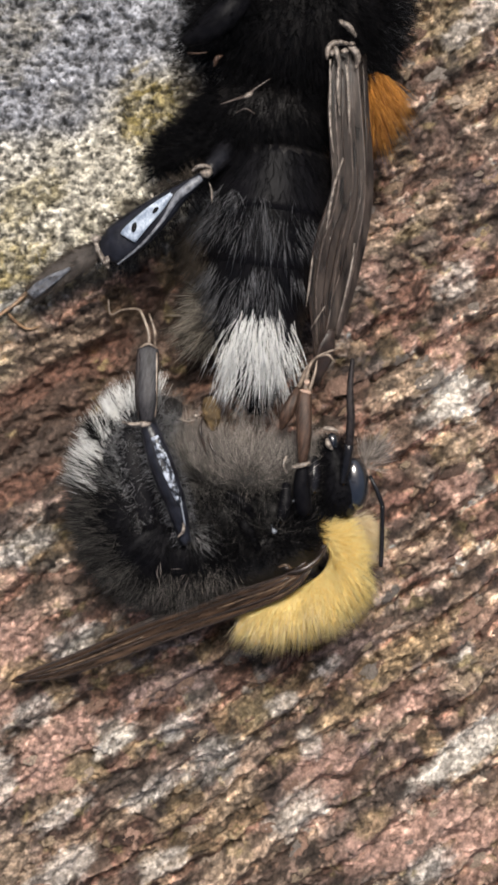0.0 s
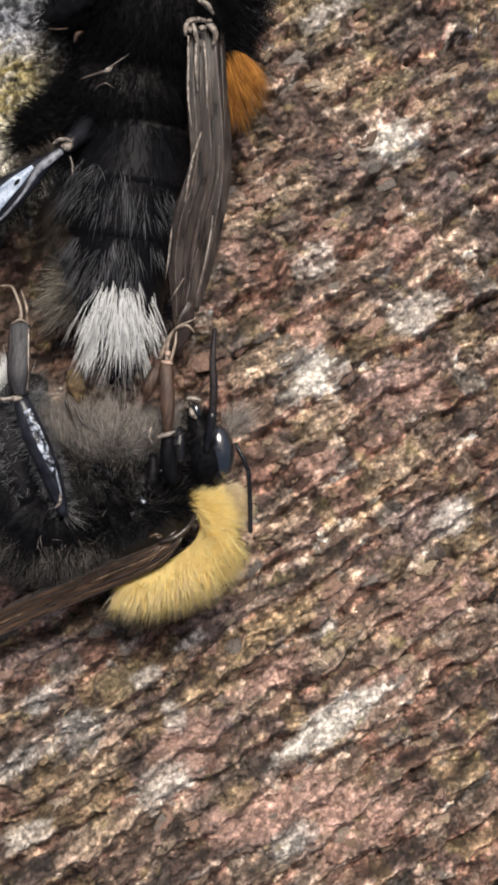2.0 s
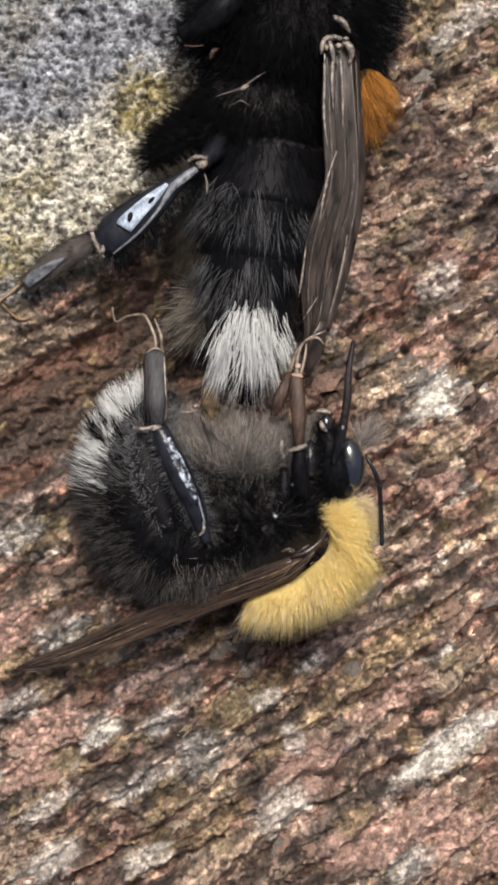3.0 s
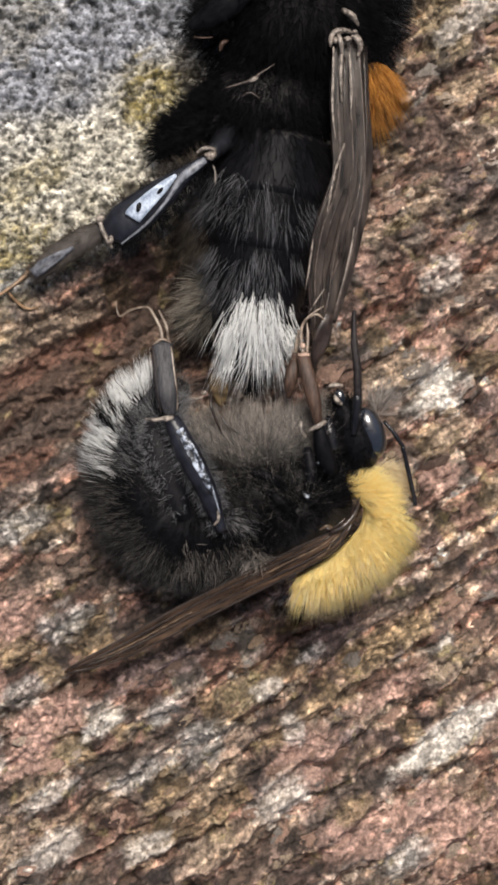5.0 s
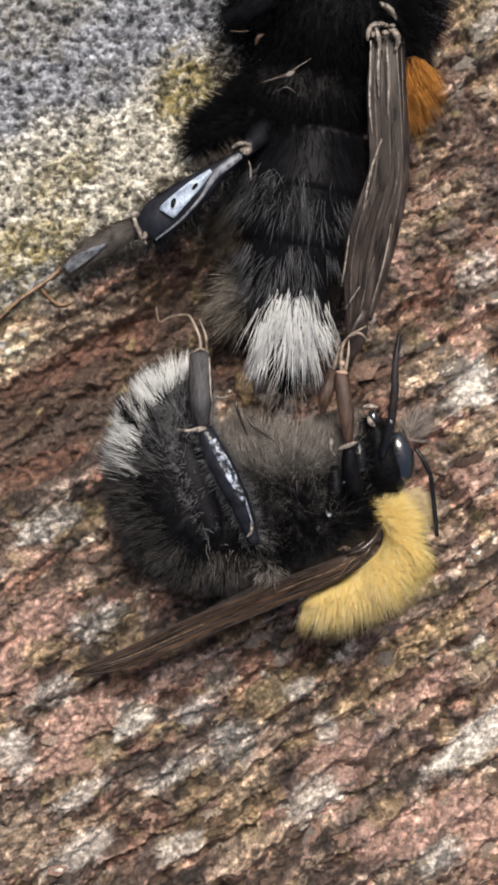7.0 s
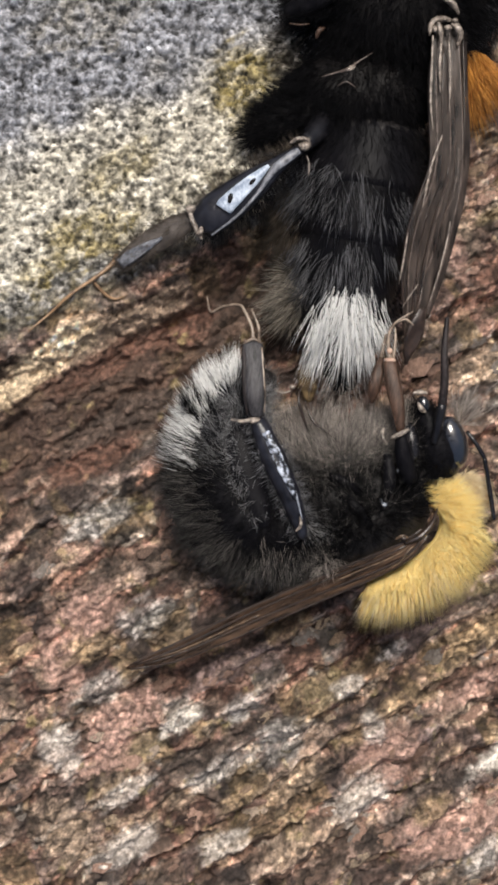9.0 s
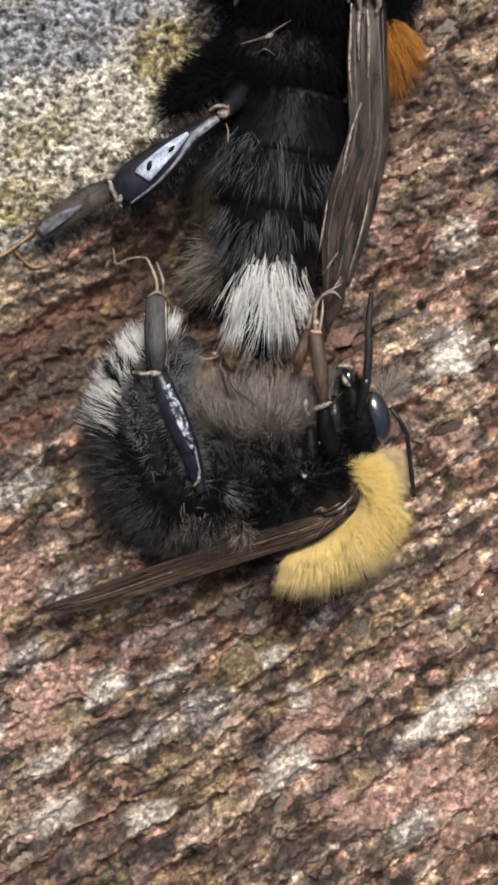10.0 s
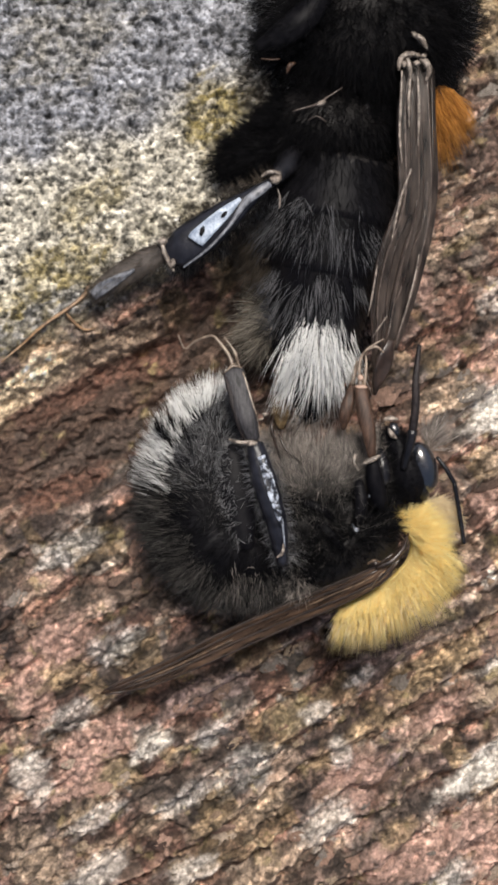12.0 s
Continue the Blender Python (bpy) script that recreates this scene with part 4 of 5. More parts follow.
    part("fur", fur(tib, 420, (0.3, 0.7), lambda p: np.tile(np.array((-0.5, 0.75, 0.0)), (len(p), 1)), 0.5, 0.010, 0.2, keep=lambda p, n, u: (n[:, 2] < 0.5) & (n[:, 1] > 0.2), seed=63, clumping=1.5), HAIR_UMBER, leg, "soft brown hair on the shin", kind="stuff")
    part("knee", joined(ball((-1.69, 9.29, 6.42), (0.18, 0.16, 0.16), lump=0.15), loft([(-2.14, 9.38, 6.50), (-1.88, 9.51, 6.60), (-1.57, 9.48, 6.50), (-1.50, 9.27, 6.40)], [0.04, 0.07, 0.07, 0.04], n=10, seg=8, lump=0.2), loft([(-1.58, 8.99, 6.30), (-1.50, 8.71, 6.30), (-1.50, 8.34, 6.20)], [0.02, 0.03, 0.015], n=8, seg=7)), VEIN_PALE, leg, "pale knee joint")
    part("spur", joined(loft([(-5.46, 7.20, 6.00), (-5.34, 6.80, 6.10), (-5.14, 6.38, 6.00), (-4.98, 6.16, 5.90)], [0.06, 0.08, 0.08, 0.04], n=12, seg=8, lump=0.3), ball((-5.39, 7.12, 6.10), (0.15, 0.13, 0.12), lump=0.2), ball((-5.03, 6.42, 6.00), (0.09, 0.14, 0.1), lump=0.2)), VEIN_PALE, leg, "pale ankle joint")
    part("basitarsus", loft([(-5.33, 6.85, 5.60), (-5.98, 6.46, 5.40), (-6.92, 5.88, 5.10), (-7.72, 5.28, 4.80)], [(0.3, 0.2), (0.44, 0.2), (0.42, 0.16), (0.28, 0.1)], n=16, lump=0.02), LEG_DUSK, leg, "flat grey-brown foot segment")
    v, f, grid = blade([(-6.30, 6.19, 5.56), (-6.82, 5.88, 5.44), (-7.35, 5.55, 5.28), (-7.68, 5.30, 5.08)], (0.1, 0.3, 0.42, 0.36), 6, n=14, m=7, fold=0.02, thick=0.04)
    part("foot_plate", (v, f), LEG_SLATE, leg, "dull blue-grey flat face of the foot segment")
    part("fur", fur(loft([(-5.33, 6.85, 5.60), (-5.98, 6.46, 5.40), (-6.92, 5.88, 5.10), (-7.67, 5.32, 4.80)], [0.32, 0.44, 0.42, 0.28], n=10), 420, (0.2, 0.5), lambda p: np.tile(np.array((-0.7, -0.4, 0)), (len(p), 1)), 0.35, 0.010, 0.25, seed=13), HAIR_UMBER, leg, kind="stuff")
    toe = [(-7.81, 5.70, 4.60), (-7.99, 5.37, 4.60), (-8.52, 4.91, 4.60), (-9.31, 4.31, 4.60), (-10.02, 3.65, 4.60), (-10.73, 3.01, 4.60)]
    toe = [(p[0], p[1], bark_z(p[0], p[1]) + 0.2) for p in toe]
    claw = [(-8.67, 4.86, 4.40), (-8.32, 4.48, 4.40), (-7.93, 4.23, 4.40), (-7.50, 4.32, 4.40)]
    claw = [(p[0], p[1], bark_z(p[0], p[1]) + 0.16) for p in claw]
    part("tarsus", joined(beads(toe, [0.09, 0.08, 0.065, 0.06, 0.045, 0.03], 6, seg=8), loft(claw, [0.05, 0.06, 0.05, 0.02], n=12, seg=7)), LEG_AMBER, leg, "thin orange-brown toes")
    # middle leg folded over the thorax
    mid = part("middle_leg", loft([(-0.26, 15.54, 6.60), (-0.87, 14.70, 6.90), (-1.60, 14.10, 6.70), (-2.41, 13.71, 6.30)], [(0.4, 0.4), (0.5, 0.45), (0.45, 0.4), (0.2, 0.2)], n=14, lump=0.03), TERGITE, bee, "dull black bent leg")
    part("fur", fur(loft([(-0.24, 15.58, 6.40), (-0.85, 14.76, 6.60), (-1.57, 14.16, 6.40), (-2.48, 13.67, 6.00)], [0.5, 0.6, 0.5, 0.3], n=12), 1000, (0.3, 0.7), (-0.5, -0.2, 0.1), 0.5, 0.013, 0.35, seed=16), HAIR_BLACK, mid, kind="stuff")
    part("tarsus", joined(loft([(-1.20, 11.53, 6.90), (-0.71, 11.67, 7.00), (-0.34, 11.78, 7.10), (-0.05, 12.03, 7.00), (0.44, 12.37, 6.90)], [0.02, 0.035, 0.06, 0.03, 0.015], n=16, seg=8, lump=0.15),
                          loft([(-0.66, 11.27, 6.80), (-0.37, 11.39, 6.90), (-0.05, 11.23, 6.80)], [0.02, 0.03, 0.015], n=9, seg=8)), VEIN_TAUPE, mid, "thin tan toes and claws")
    part("claw", ball((-0.28, 11.80, 7.10), (0.16, 0.08, 0.08), (0, 0, 25), lump=0.2), VEIN_PALE, mid, "pale claw")
    part("spur", joined(loft([(-2.29, 13.28, 6.70), (-1.95, 13.26, 6.70), (-1.65, 13.29, 6.70)], [0.02, 0.03, 0.02], n=7, seg=8), loft([(-1.41, 12.82, 6.70), (-1.31, 13.08, 6.80), (-1.12, 13.18, 6.70)], [0.03, 0.09, 0.03], n=8, seg=8, lump=0.25)), LEG_BROWN, mid)
    part("fur", fur(ball((-2.07, 12.93, 3.60), (0.7, 0.9, 0.6)), 500, (0.4, 0.9), (-0.6, -0.2, 0.1), 0.5, 0.010, 0.3, seed=64), HAIR_UMBER, thorax, "thin brown hair at the side", kind="stuff")
    return bee


# ---- the smaller bee (a drone curled below the queen) ----


def make_drone():
    bee = thing("drone_bumblebee", (2.12, -2.86, 0.20))
    tagged(bee, "black furry drone bumblebee with yellow collar, curled against the queen", "bumblebee", "mating bees")
    # thorax, lying on its side with the back to the lower right
    tc = np.array((1.56, -2.71, 2.60))
    th = ball(tc, (2.25, 1.75, 2.0), (0, 0, 28), lump=0.02)
    thorax = part("thorax", th, BODY_SKIN, bee)
    back = np.array((0.62, -0.78, 0.0))

    def away(p):
        d = p - tc
        return d / np.linalg.norm(d, axis=1)[:, None] * 0.7

    part("fur", fur(th, 3600, (0.4, 0.9), away, 0.4, 0.016, 0.35, keep=lambda p, n, u: n @ back < 0.45, seed=21), HAIR_BLACK, thorax, "short black fur", kind="stuff")
    # yellow collar: a crescent round the back of the thorax
    col = loft([(3.41, -1.78, 3.20), (4.07, -1.90, 3.60), (4.45, -2.49, 3.60), (4.33, -3.32, 3.50), (3.75, -4.04, 3.40), (2.96, -4.65, 3.20), (2.23, -4.98, 3.00), (1.80, -5.06, 2.80)],
               [(0.3, 0.4), (0.46, 0.6), (0.46, 0.7), (0.44, 0.75), (0.4, 0.75), (0.34, 0.7), (0.26, 0.5), (0.1, 0.2)], n=26, seg=16)
    low = (col[0] - np.array((0, 0, 0.4)), col[1])
    part("collar", low, UNDERCOAT, thorax)
    hub_c = np.array((2.24, -2.57, 2.60))

    def collar_way(p):
        d = p - hub_c
        d[:, 2] *= 0.4
        d /= np.linalg.norm(d, axis=1)[:, None]
        d[:, 0] -= 0.12
        d[:, 1] -= 0.1
        return d

    part("yellow_fur", fur(col, 8500, (0.25, 0.85), collar_way, 0.26, 0.0115, 0.13, seed=22, clumping=2.8), HAIR_YELLOW, thorax, "dense yellow collar fur", kind="stuff")
    part("yellow_fur", fur(col, 1800, (0.8, 1.65), lambda p: collar_way(p) + np.array((-0.1, -0.4, 0.0)), 0.2, 0.014, 0.1, keep=lambda p, n, u: (u > 0.3) & ((n * collar_way(p)).sum(1) > 0.15), seed=42, clumping=2.4), HAIR_YELLOW, thorax, "long straggling yellow hairs", kind="stuff")
    part("pale_fur", fur(col, 500, (0.9, 1.8), lambda p: collar_way(p) + np.array((-0.1, -0.5, 0.0)), 0.3, 0.012, 0.2, keep=lambda p, n, u: (u > 0.5) & ((n * collar_way(p)).sum(1) > 0.2), seed=57, clumping=2.0), HAIR_CREAM, thorax, "pale straggling tips of the collar", kind="stuff")
    part("fur", fur(col, 170, (0.7, 1.1), collar_way, 0.3, 0.013, 0.22, keep=lambda p, n, u: (u > 0.3) & (n[:, 0] > 0.2) & (n[:, 2] < 0.5), seed=49), HAIR_BLACK, thorax, "dark hair tips along the collar", kind="stuff")
    nape = loft([(4.44, -1.22, 3.60), (4.98, -1.45, 3.40), (5.25, -2.12, 3.20)], [0.22, 0.32, 0.2], n=10)
    part("fur", fur(nape, 700, (0.3, 0.75), lambda p: np.tile(np.array((0.5, -0.25, 0.1)), (len(p), 1)), 0.4, 0.013, 0.16, seed=48), HAIR_CREAM, thorax, "cream hair behind the head", kind="stuff")
    # belly towards the queen: soft brown-grey hair that fades into black below
    ventral = loft([(-2.05, -0.35, 3.40), (-0.87, -1.04, 3.80), (0.59, -0.82, 4.00), (1.98, -0.31, 3.90), (2.77, 0.30, 3.80)], [(0.2, 0.3), (0.5, 0.62), (0.62, 0.66), (0.5, 0.5), (0.2, 0.25)], n=16, seg=20)
    vway = lambda p: np.stack([0.22 * (p[:, 0] - 0.4), np.full(len(p), 0.75), np.full(len(p), 0.2)], 1)
    part("belly", joined(ventral, loft([(-1.90, 0.17, 3.00), (-0.56, -0.13, 3.30), (0.93, -0.01, 3.40), (2.42, 0.61, 3.30)], [0.3, 0.5, 0.55, 0.3], n=12), loft([(-1.30, -2.61, 2.90), (0.47, -2.09, 3.10), (2.24, -1.48, 3.30)], [1.35, 1.5, 1.2], n=10)), BODY_SKIN, thorax)
    part("fur", fur(ventral, 2600, (0.5, 1.3), vway, 0.5, 0.010, 0.34, keep=lambda p, n, u: (n[:, 1] > 0.1) & (n[:, 2] > -0.3), seed=23, clumping=2.4), HAIR_BROWN, thorax, "brown-grey belly fur", kind="stuff")
    upper = loft([(-1.90, 0.16, 3.10), (-0.56, -0.13, 3.40), (0.92, -0.01, 3.50), (2.41, 0.61, 3.40)], [(0.3, 0.4), (0.5, 0.6), (0.55, 0.6), (0.3, 0.4)], n=14, seg=16)
    part("fur", fur(upper, 2100, (0.5, 1.2), vway, 0.6, 0.010, 0.34, keep=lambda p, n, u: n[:, 2] > -0.3, seed=54, clumping=2.6), HAIR_BROWN, thorax, "brown-grey hair against the queen's tail", kind="stuff")
    part("fur", fur(ventral, 3000, (0.5, 1.3), vway, 0.55, 0.0105, 0.26, keep=lambda p, n, u: n[:, 2] > -0.3, seed=51, clumping=2.4), HAIR_SMOKE, thorax, "smoky belly fur", kind="stuff")
    side = loft([(-1.90, -3.21, 3.00), (-0.14, -2.50, 3.40), (1.71, -1.85, 3.70), (2.81, -1.48, 3.60)], [(1.1, 1.1), (1.45, 1.4), (1.25, 1.3), (0.8, 0.9)], n=14)
    part("fur", fur(side, 4400, (0.4, 1.1), (0, 0.4, 0.3), 0.5, 0.014, 0.35, seed=24), HAIR_BLACK, thorax, "short black fur", kind="stuff")
    part("fur", fur(side, 260, (0.5, 1.0), (-0.2, 0.5, 0.3), 0.4, 0.011, 0.3, keep=lambda p, n, u: n[:, 2] > 0.3, seed=52, clumping=2.4), HAIR_SMOKE, thorax, "few dusky hairs", kind="stuff")
    waist = ball((-0.58, -3.00, 4.30), (0.34, 0.4, 0.35))
    part("fur", fur(waist, 150, (0.5, 0.95), lambda p: np.tile(np.array((0.75, -0.35, 0.25)), (len(p), 1)), 0.3, 0.014, 0.2, seed=25), HAIR_GREY, thorax, "pale waist tuft", kind="stuff")
    part("fur", fur(ball((0.06, -4.18, 3.70), (0.5, 0.4, 0.4)), 200, (0.4, 0.8), (-0.2, -0.2, 0.3), 0.5, 0.013, 0.3, seed=53), HAIR_BROWN, thorax, "pale tuft at the wing root", kind="stuff")

    # head
    hd = loft([(2.91, 1.22, 4.30), (3.29, 0.65, 4.10), (3.73, -0.19, 3.80), (3.93, -0.97, 3.50)], [(0.28, 0.4), (0.62, 0.8), (0.85, 1.0), (0.55, 0.7)], n=18, seg=20, lump=0.01)
    head = part("head", hd, TERGITE, bee, "black head")
    part("fur", fur(hd, 900, (0.2, 0.5), (-0.2, 0.1, 0.2), 0.6, 0.013, 0.35, keep=lambda p, n, u: n[:, 0] < 0.5, seed=26), HAIR_BLACK, head, kind="stuff")
    part("compound_eye", ball((4.15, 0.06, 4.30), (0.52, 0.95, 0.48), (16, 14, 24)), EYE, head, "glossy blue-black oval eye")
    part("eye_rim", ball((3.94, -0.19, 4.10), (0.5, 0.98, 0.55), (10, 6, 20)), BLACK_CUTICLE, head, "black cheek beside the eye")
    part("compound_eye", ball((3.03, 1.28, 4.72), (0.2, 0.3, 0.2), (10, 0, 20)), EYE, head, "glossy blue-black oval eye")
    part("cheek", ball((2.71, -0.03, 4.50), (0.3, 0.7, 0.4), (0, 0, 12)), BLACK_CUTICLE, head, "black face")
    part("fur", fur(ball((4.48, 1.07, 3.90), (0.3, 0.45, 0.35)), 200, (0.4, 1.0), lambda p: np.tile(np.array((0.35, 0.7, 0.1)), (len(p), 1)), 0.35, 0.012, 0.22, seed=43), HAIR_BROWN, head, "pale hair behind the eye", kind="stuff")
    # pale jaw bar, then the face's bluish highlight made as a pale piece
    part("jaw_and_glint", joined(loft([(2.61, 1.61, 4.98), (2.84, 1.67, 5.00), (3.09, 1.64, 4.98)], [0.05, 0.09, 0.05], n=8, seg=8), loft([(2.81, 1.30, 4.95), (2.92, 1.11, 4.98), (3.09, 1.00, 4.90)], [0.04, 0.1, 0.04], n=8, seg=8, lump=0.1)), VEIN_PALE, head)
    a1 = part("antenna", loft([(3.50, -0.05, 4.80), (3.54, 0.55, 5.10), (3.59, 1.30, 5.30)], [0.13, 0.17, 0.17], n=10, seg=10), BLACK_CUTICLE, bee, "thin black feeler", o=(3.59, 1.30, 5.30))
    part("flagellum", beads([(3.59, 1.30, 5.30), (3.55, 2.18, 5.45), (3.43, 3.15, 5.50), (3.42, 4.20, 5.40)], [0.15, 0.15, 0.12, 0.08], 10), LEG_DARK, a1)
    a2 = part("antenna", loft([(4.59, 0.45, 4.50), (4.93, 0.06, 4.50), (5.26, -0.42, 4.40)], [0.07, 0.08, 0.09], n=8, seg=10), BLACK_CUTICLE, bee, "thin black feeler", o=(4.59, 0.45, 4.50))
    part("flagellum", beads([(5.26, -0.42, 4.40), (5.46, -1.16, 4.20), (5.61, -1.75, 4.10), (5.77, -2.47, 4.00)], [0.09, 0.085, 0.085, 0.08], 9), BLACK_CUTICLE, a2)

    # abdomen curled to the side and up
    axis = smooth_path([(0.19, -2.73, 2.90), (-1.39, -3.51, 2.80), (-2.85, -3.24, 2.90), (-3.62, -1.90, 3.00), (-3.61, -0.12, 3.20), (-3.05, 1.07, 3.40), (-2.27, 1.59, 3.50)], 37)
    rad = smooth_path([(1.2, 1.4), (1.5, 1.8), (1.72, 2.0), (1.7, 1.95), (1.45, 1.7), (0.95, 1.1), (0.35, 0.4)], 37)
    core = loft(axis, rad * 0.95, n=37, seg=26, lump=0.01)
    abd = part("abdomen", core, BODY_SKIN, bee)
    for k in range(5):
        i0, i1 = k * 6, min(k * 6 + 8, 36)
        shell = loft(axis[i0:i1 + 1], rad[i0:i1 + 1] * np.linspace(0.95, 1.02, i1 + 1 - i0)[:, None], n=10, seg=26)
        part("tergite", shell, TERGITE, abd, "black back plate")
    hub = np.array((-2.11, -1.73, 3.00))

    def curl(p):
        d = p - hub
        d[:, 2] = 0
        d /= np.linalg.norm(d, axis=1)[:, None] + 1e-6
        t = np.stack([d[:, 1], -d[:, 0], 0 * d[:, 0]], 1)
        return d * 0.62 + t * 0.3

    def outside(p, n):
        d = p - hub
        d[:, 2] = 0
        d /= np.linalg.norm(d, axis=1)[:, None] + 1e-6
        return (n * d).sum(1)

    part("fur", fur(core, 7000, (0.4, 0.95), curl, 0.5, 0.013, 0.25, keep=lambda p, n, u: u < 0.62, seed=27), HAIR_BLACK, abd, "black fur", kind="stuff")
    part("fur", fur(core, 3600, (0.6, 1.3), curl, 0.5, 0.0065, 0.3, keep=lambda p, n, u: (u < 0.6) & (outside(p, n) > 0.5), seed=28), HAIR_SMOKE, abd, "dusky outer hairs", kind="stuff")
    part("fur", fur(core, 3600, (0.35, 0.85), curl, 0.5, 0.010, 0.28, keep=lambda p, n, u: (u > 0.55) & (u < 0.95) & (outside(p, n) < 0.62), seed=29, clumping=2.0), HAIR_STONE, abd, "grey fur below the white tail", kind="stuff")
    part("fur", fur(core, 500, (0.5, 1.0), curl, 0.5, 0.012, 0.3, keep=lambda p, n, u: (u > 0.4) & (u < 0.6) & (outside(p, n) < 0.75) & (n[:, 2] > 0.2), seed=55, clumping=2.2), HAIR_SMOKE, abd, "dusky grey fur", kind="stuff")
    part("fur", fur(core, 900, (0.3, 0.8), (-0.2, 0.4, 0.2), 0.5, 0.011, 0.3, keep=lambda p, n, u: u > 0.82, seed=56, clumping=2.0), HAIR_SMOKE, abd, "dusky fur of the tail end", kind="stuff")
    part("white_fur", fur(core, 2700, (0.55, 1.2), curl, 0.5, 0.017, 0.12, keep=lambda p, n, u: (u > 0.545) & (u < 0.9) & (outside(p, n) > 0.6) & (fbm(p[:, 0] * 1.6, p[:, 1] * 1.6, 2, 73) > -0.25), seed=30, clumping=3.2), HAIR_WHITE, abd, "white tail fur", kind="stuff")
    part("fur", fur(core, 210, (0.9, 1.35), curl, 0.5, 0.016, 0.14, keep=lambda p, n, u: (u > 0.55) & (u < 0.85) & (outside(p, n) > 0.55), seed=47, clumping=1.8), HAIR_BLACK, abd, "black bristles among the white", kind="stuff")
    part("fur", fur(ball((-4.69, 0.33, 4.30), (0.6, 0.3, 0.4), (0, 0, -20)), 160, (0.4, 0.7), lambda p: np.tile(np.array((-0.3, 0.75, 0.3)), (len(p), 1)), 0.3, 0.015, 0.15, seed=46, clumping=2.0), HAIR_BLACK, abd, "black bristles below the white", kind="stuff")
    part("fur", fur(core, 750, (0.4, 0.95), (0.05, -0.85, 0.1), 0.6, 0.011, 0.25, keep=lambda p, n, u: (u > 0.02) & (u < 0.28) & (n[:, 1] < -0.35), seed=44, clumping=2.2), HAIR_BROWN, abd, "pale belly fringe", kind="stuff")
    part("clasper", joined(loft([(-1.31, 1.38, 4.60), (-1.40, 0.88, 4.90), (-1.23, 0.36, 4.80), (-0.98, -0.22, 4.60)], [(0.02, 0.02), (0.05, 0.05), (0.05, 0.04), (0.02, 0.02)], n=12, seg=8),
                           loft([(-1.12, 0.64, 4.70), (-0.80, 0.11, 4.80), (-0.04, -0.40, 4.60)], [0.03, 0.05, 0.02], n=9, seg=8)), VEIN, abd, "small dark brown claspers")
    part("clasper_base", loft([(-1.20, 1.98, 3.80), (-1.09, 1.46, 4.00), (-0.95, 0.88, 3.80)], [(0.2, 0.1), (0.34, 0.14), (0.12, 0.06)], n=12, seg=12, lump=0.2), HORN, abd, "ochre horny base of the claspers")
    part("tail_tip", joined(loft([(-2.16, 1.16, 4.20), (-1.88, 1.08, 4.30), (-1.65, 1.16, 4.20)], [0.02, 0.05, 0.03], n=8, seg=8), ball((-1.61, 1.29, 4.30), (0.1, 0.08, 0.07), lump=0.2)), VEIN_PALE, abd)

    # hind leg folded over the belly: thigh, then shin and toes
    leg = part("hind_leg", loft([(-0.97, -3.20, 4.90), (-1.47, -1.91, 5.30), (-2.19, -0.54, 5.50), (-2.74, 0.58, 5.50)], [(0.2, 0.28), (0.36, 0.36), (0.42, 0.38), (0.3, 0.28)], n=24, seg=18, lump=0.05), LEG_GLOSS, bee, "glossy black thigh", o=(-2.78, 0.63, 5.50))
    # thin sheet added on the thigh to carry its painted glints
    v, f, grid = blade([(-1.33, -1.99, 5.72), (-1.69, -1.23, 5.84), (-2.09, -0.47, 5.90), (-2.48, 0.22, 5.88)], (0.06, 0.3, 0.34, 0.26), 10, n=22, m=7, fold=0.012, thick=0.05)
    part("thigh_glints", (v, f), MOTTLED, leg, "mottled blue-grey glints painted on the thigh")
    # grey tube along the right edge, a highlight made as a part
    part("thigh_edge_glint", loft([(-1.04, -2.62, 5.50), (-1.41, -1.57, 5.62), (-1.85, -0.61, 5.70), (-2.32, 0.19, 5.72)], [(0.02, 0.02), (0.05, 0.04), (0.05, 0.04), (0.03, 0.03)], n=14, seg=6, lump=0.2), VEIN_GREY, leg, "thin grey tube for the thigh's edge highlight")
    bristle = loft([(-0.97, -3.20, 4.90), (-1.47, -1.91, 5.30), (-2.19, -0.54, 5.50), (-2.74, 0.58, 5.50)], [0.26, 0.42, 0.48, 0.3], n=16)
    part("bristles", fur(bristle, 420, (0.2, 0.5), (0.0, -0.3, 0.0), 0.6, 0.011, 0.35, keep=lambda p, n, u: n[:, 2] < 0.55, seed=41), HAIR_DUSKY, leg, kind="stuff")
    part("knee", joined(ball((-2.86, 0.58, 5.72), (0.2, 0.1, 0.12), (0, 0, 14), lump=0.15), loft([(-3.63, 0.56, 5.60), (-3.25, 0.52, 5.75), (-2.87, 0.64, 5.80)], [0.04, 0.07, 0.05], n=8, seg=8, lump=0.2)), VEIN_PALE, leg, "pale knee joint")
    part("spine", loft([(-1.12, -2.53, 5.40), (-1.08, -2.82, 5.50), (-1.23, -3.03, 5.40)], [0.03, 0.06, 0.03], n=8, seg=7), VEIN_PALE, leg)
    shin = part("hind_shin", loft([(-2.78, 0.73, 5.60), (-2.87, 1.30, 5.70), (-3.00, 2.17, 5.65), (-3.10, 3.01, 5.50), (-3.12, 3.18, 5.45)], [(0.22, 0.16), (0.33, 0.16), (0.37, 0.15), (0.36, 0.14), (0.3, 0.12)], n=18, seg=14, lump=0.03), LEG_GREY, bee, "flat grey-brown shin", o=(-2.78, 0.63, 5.50))
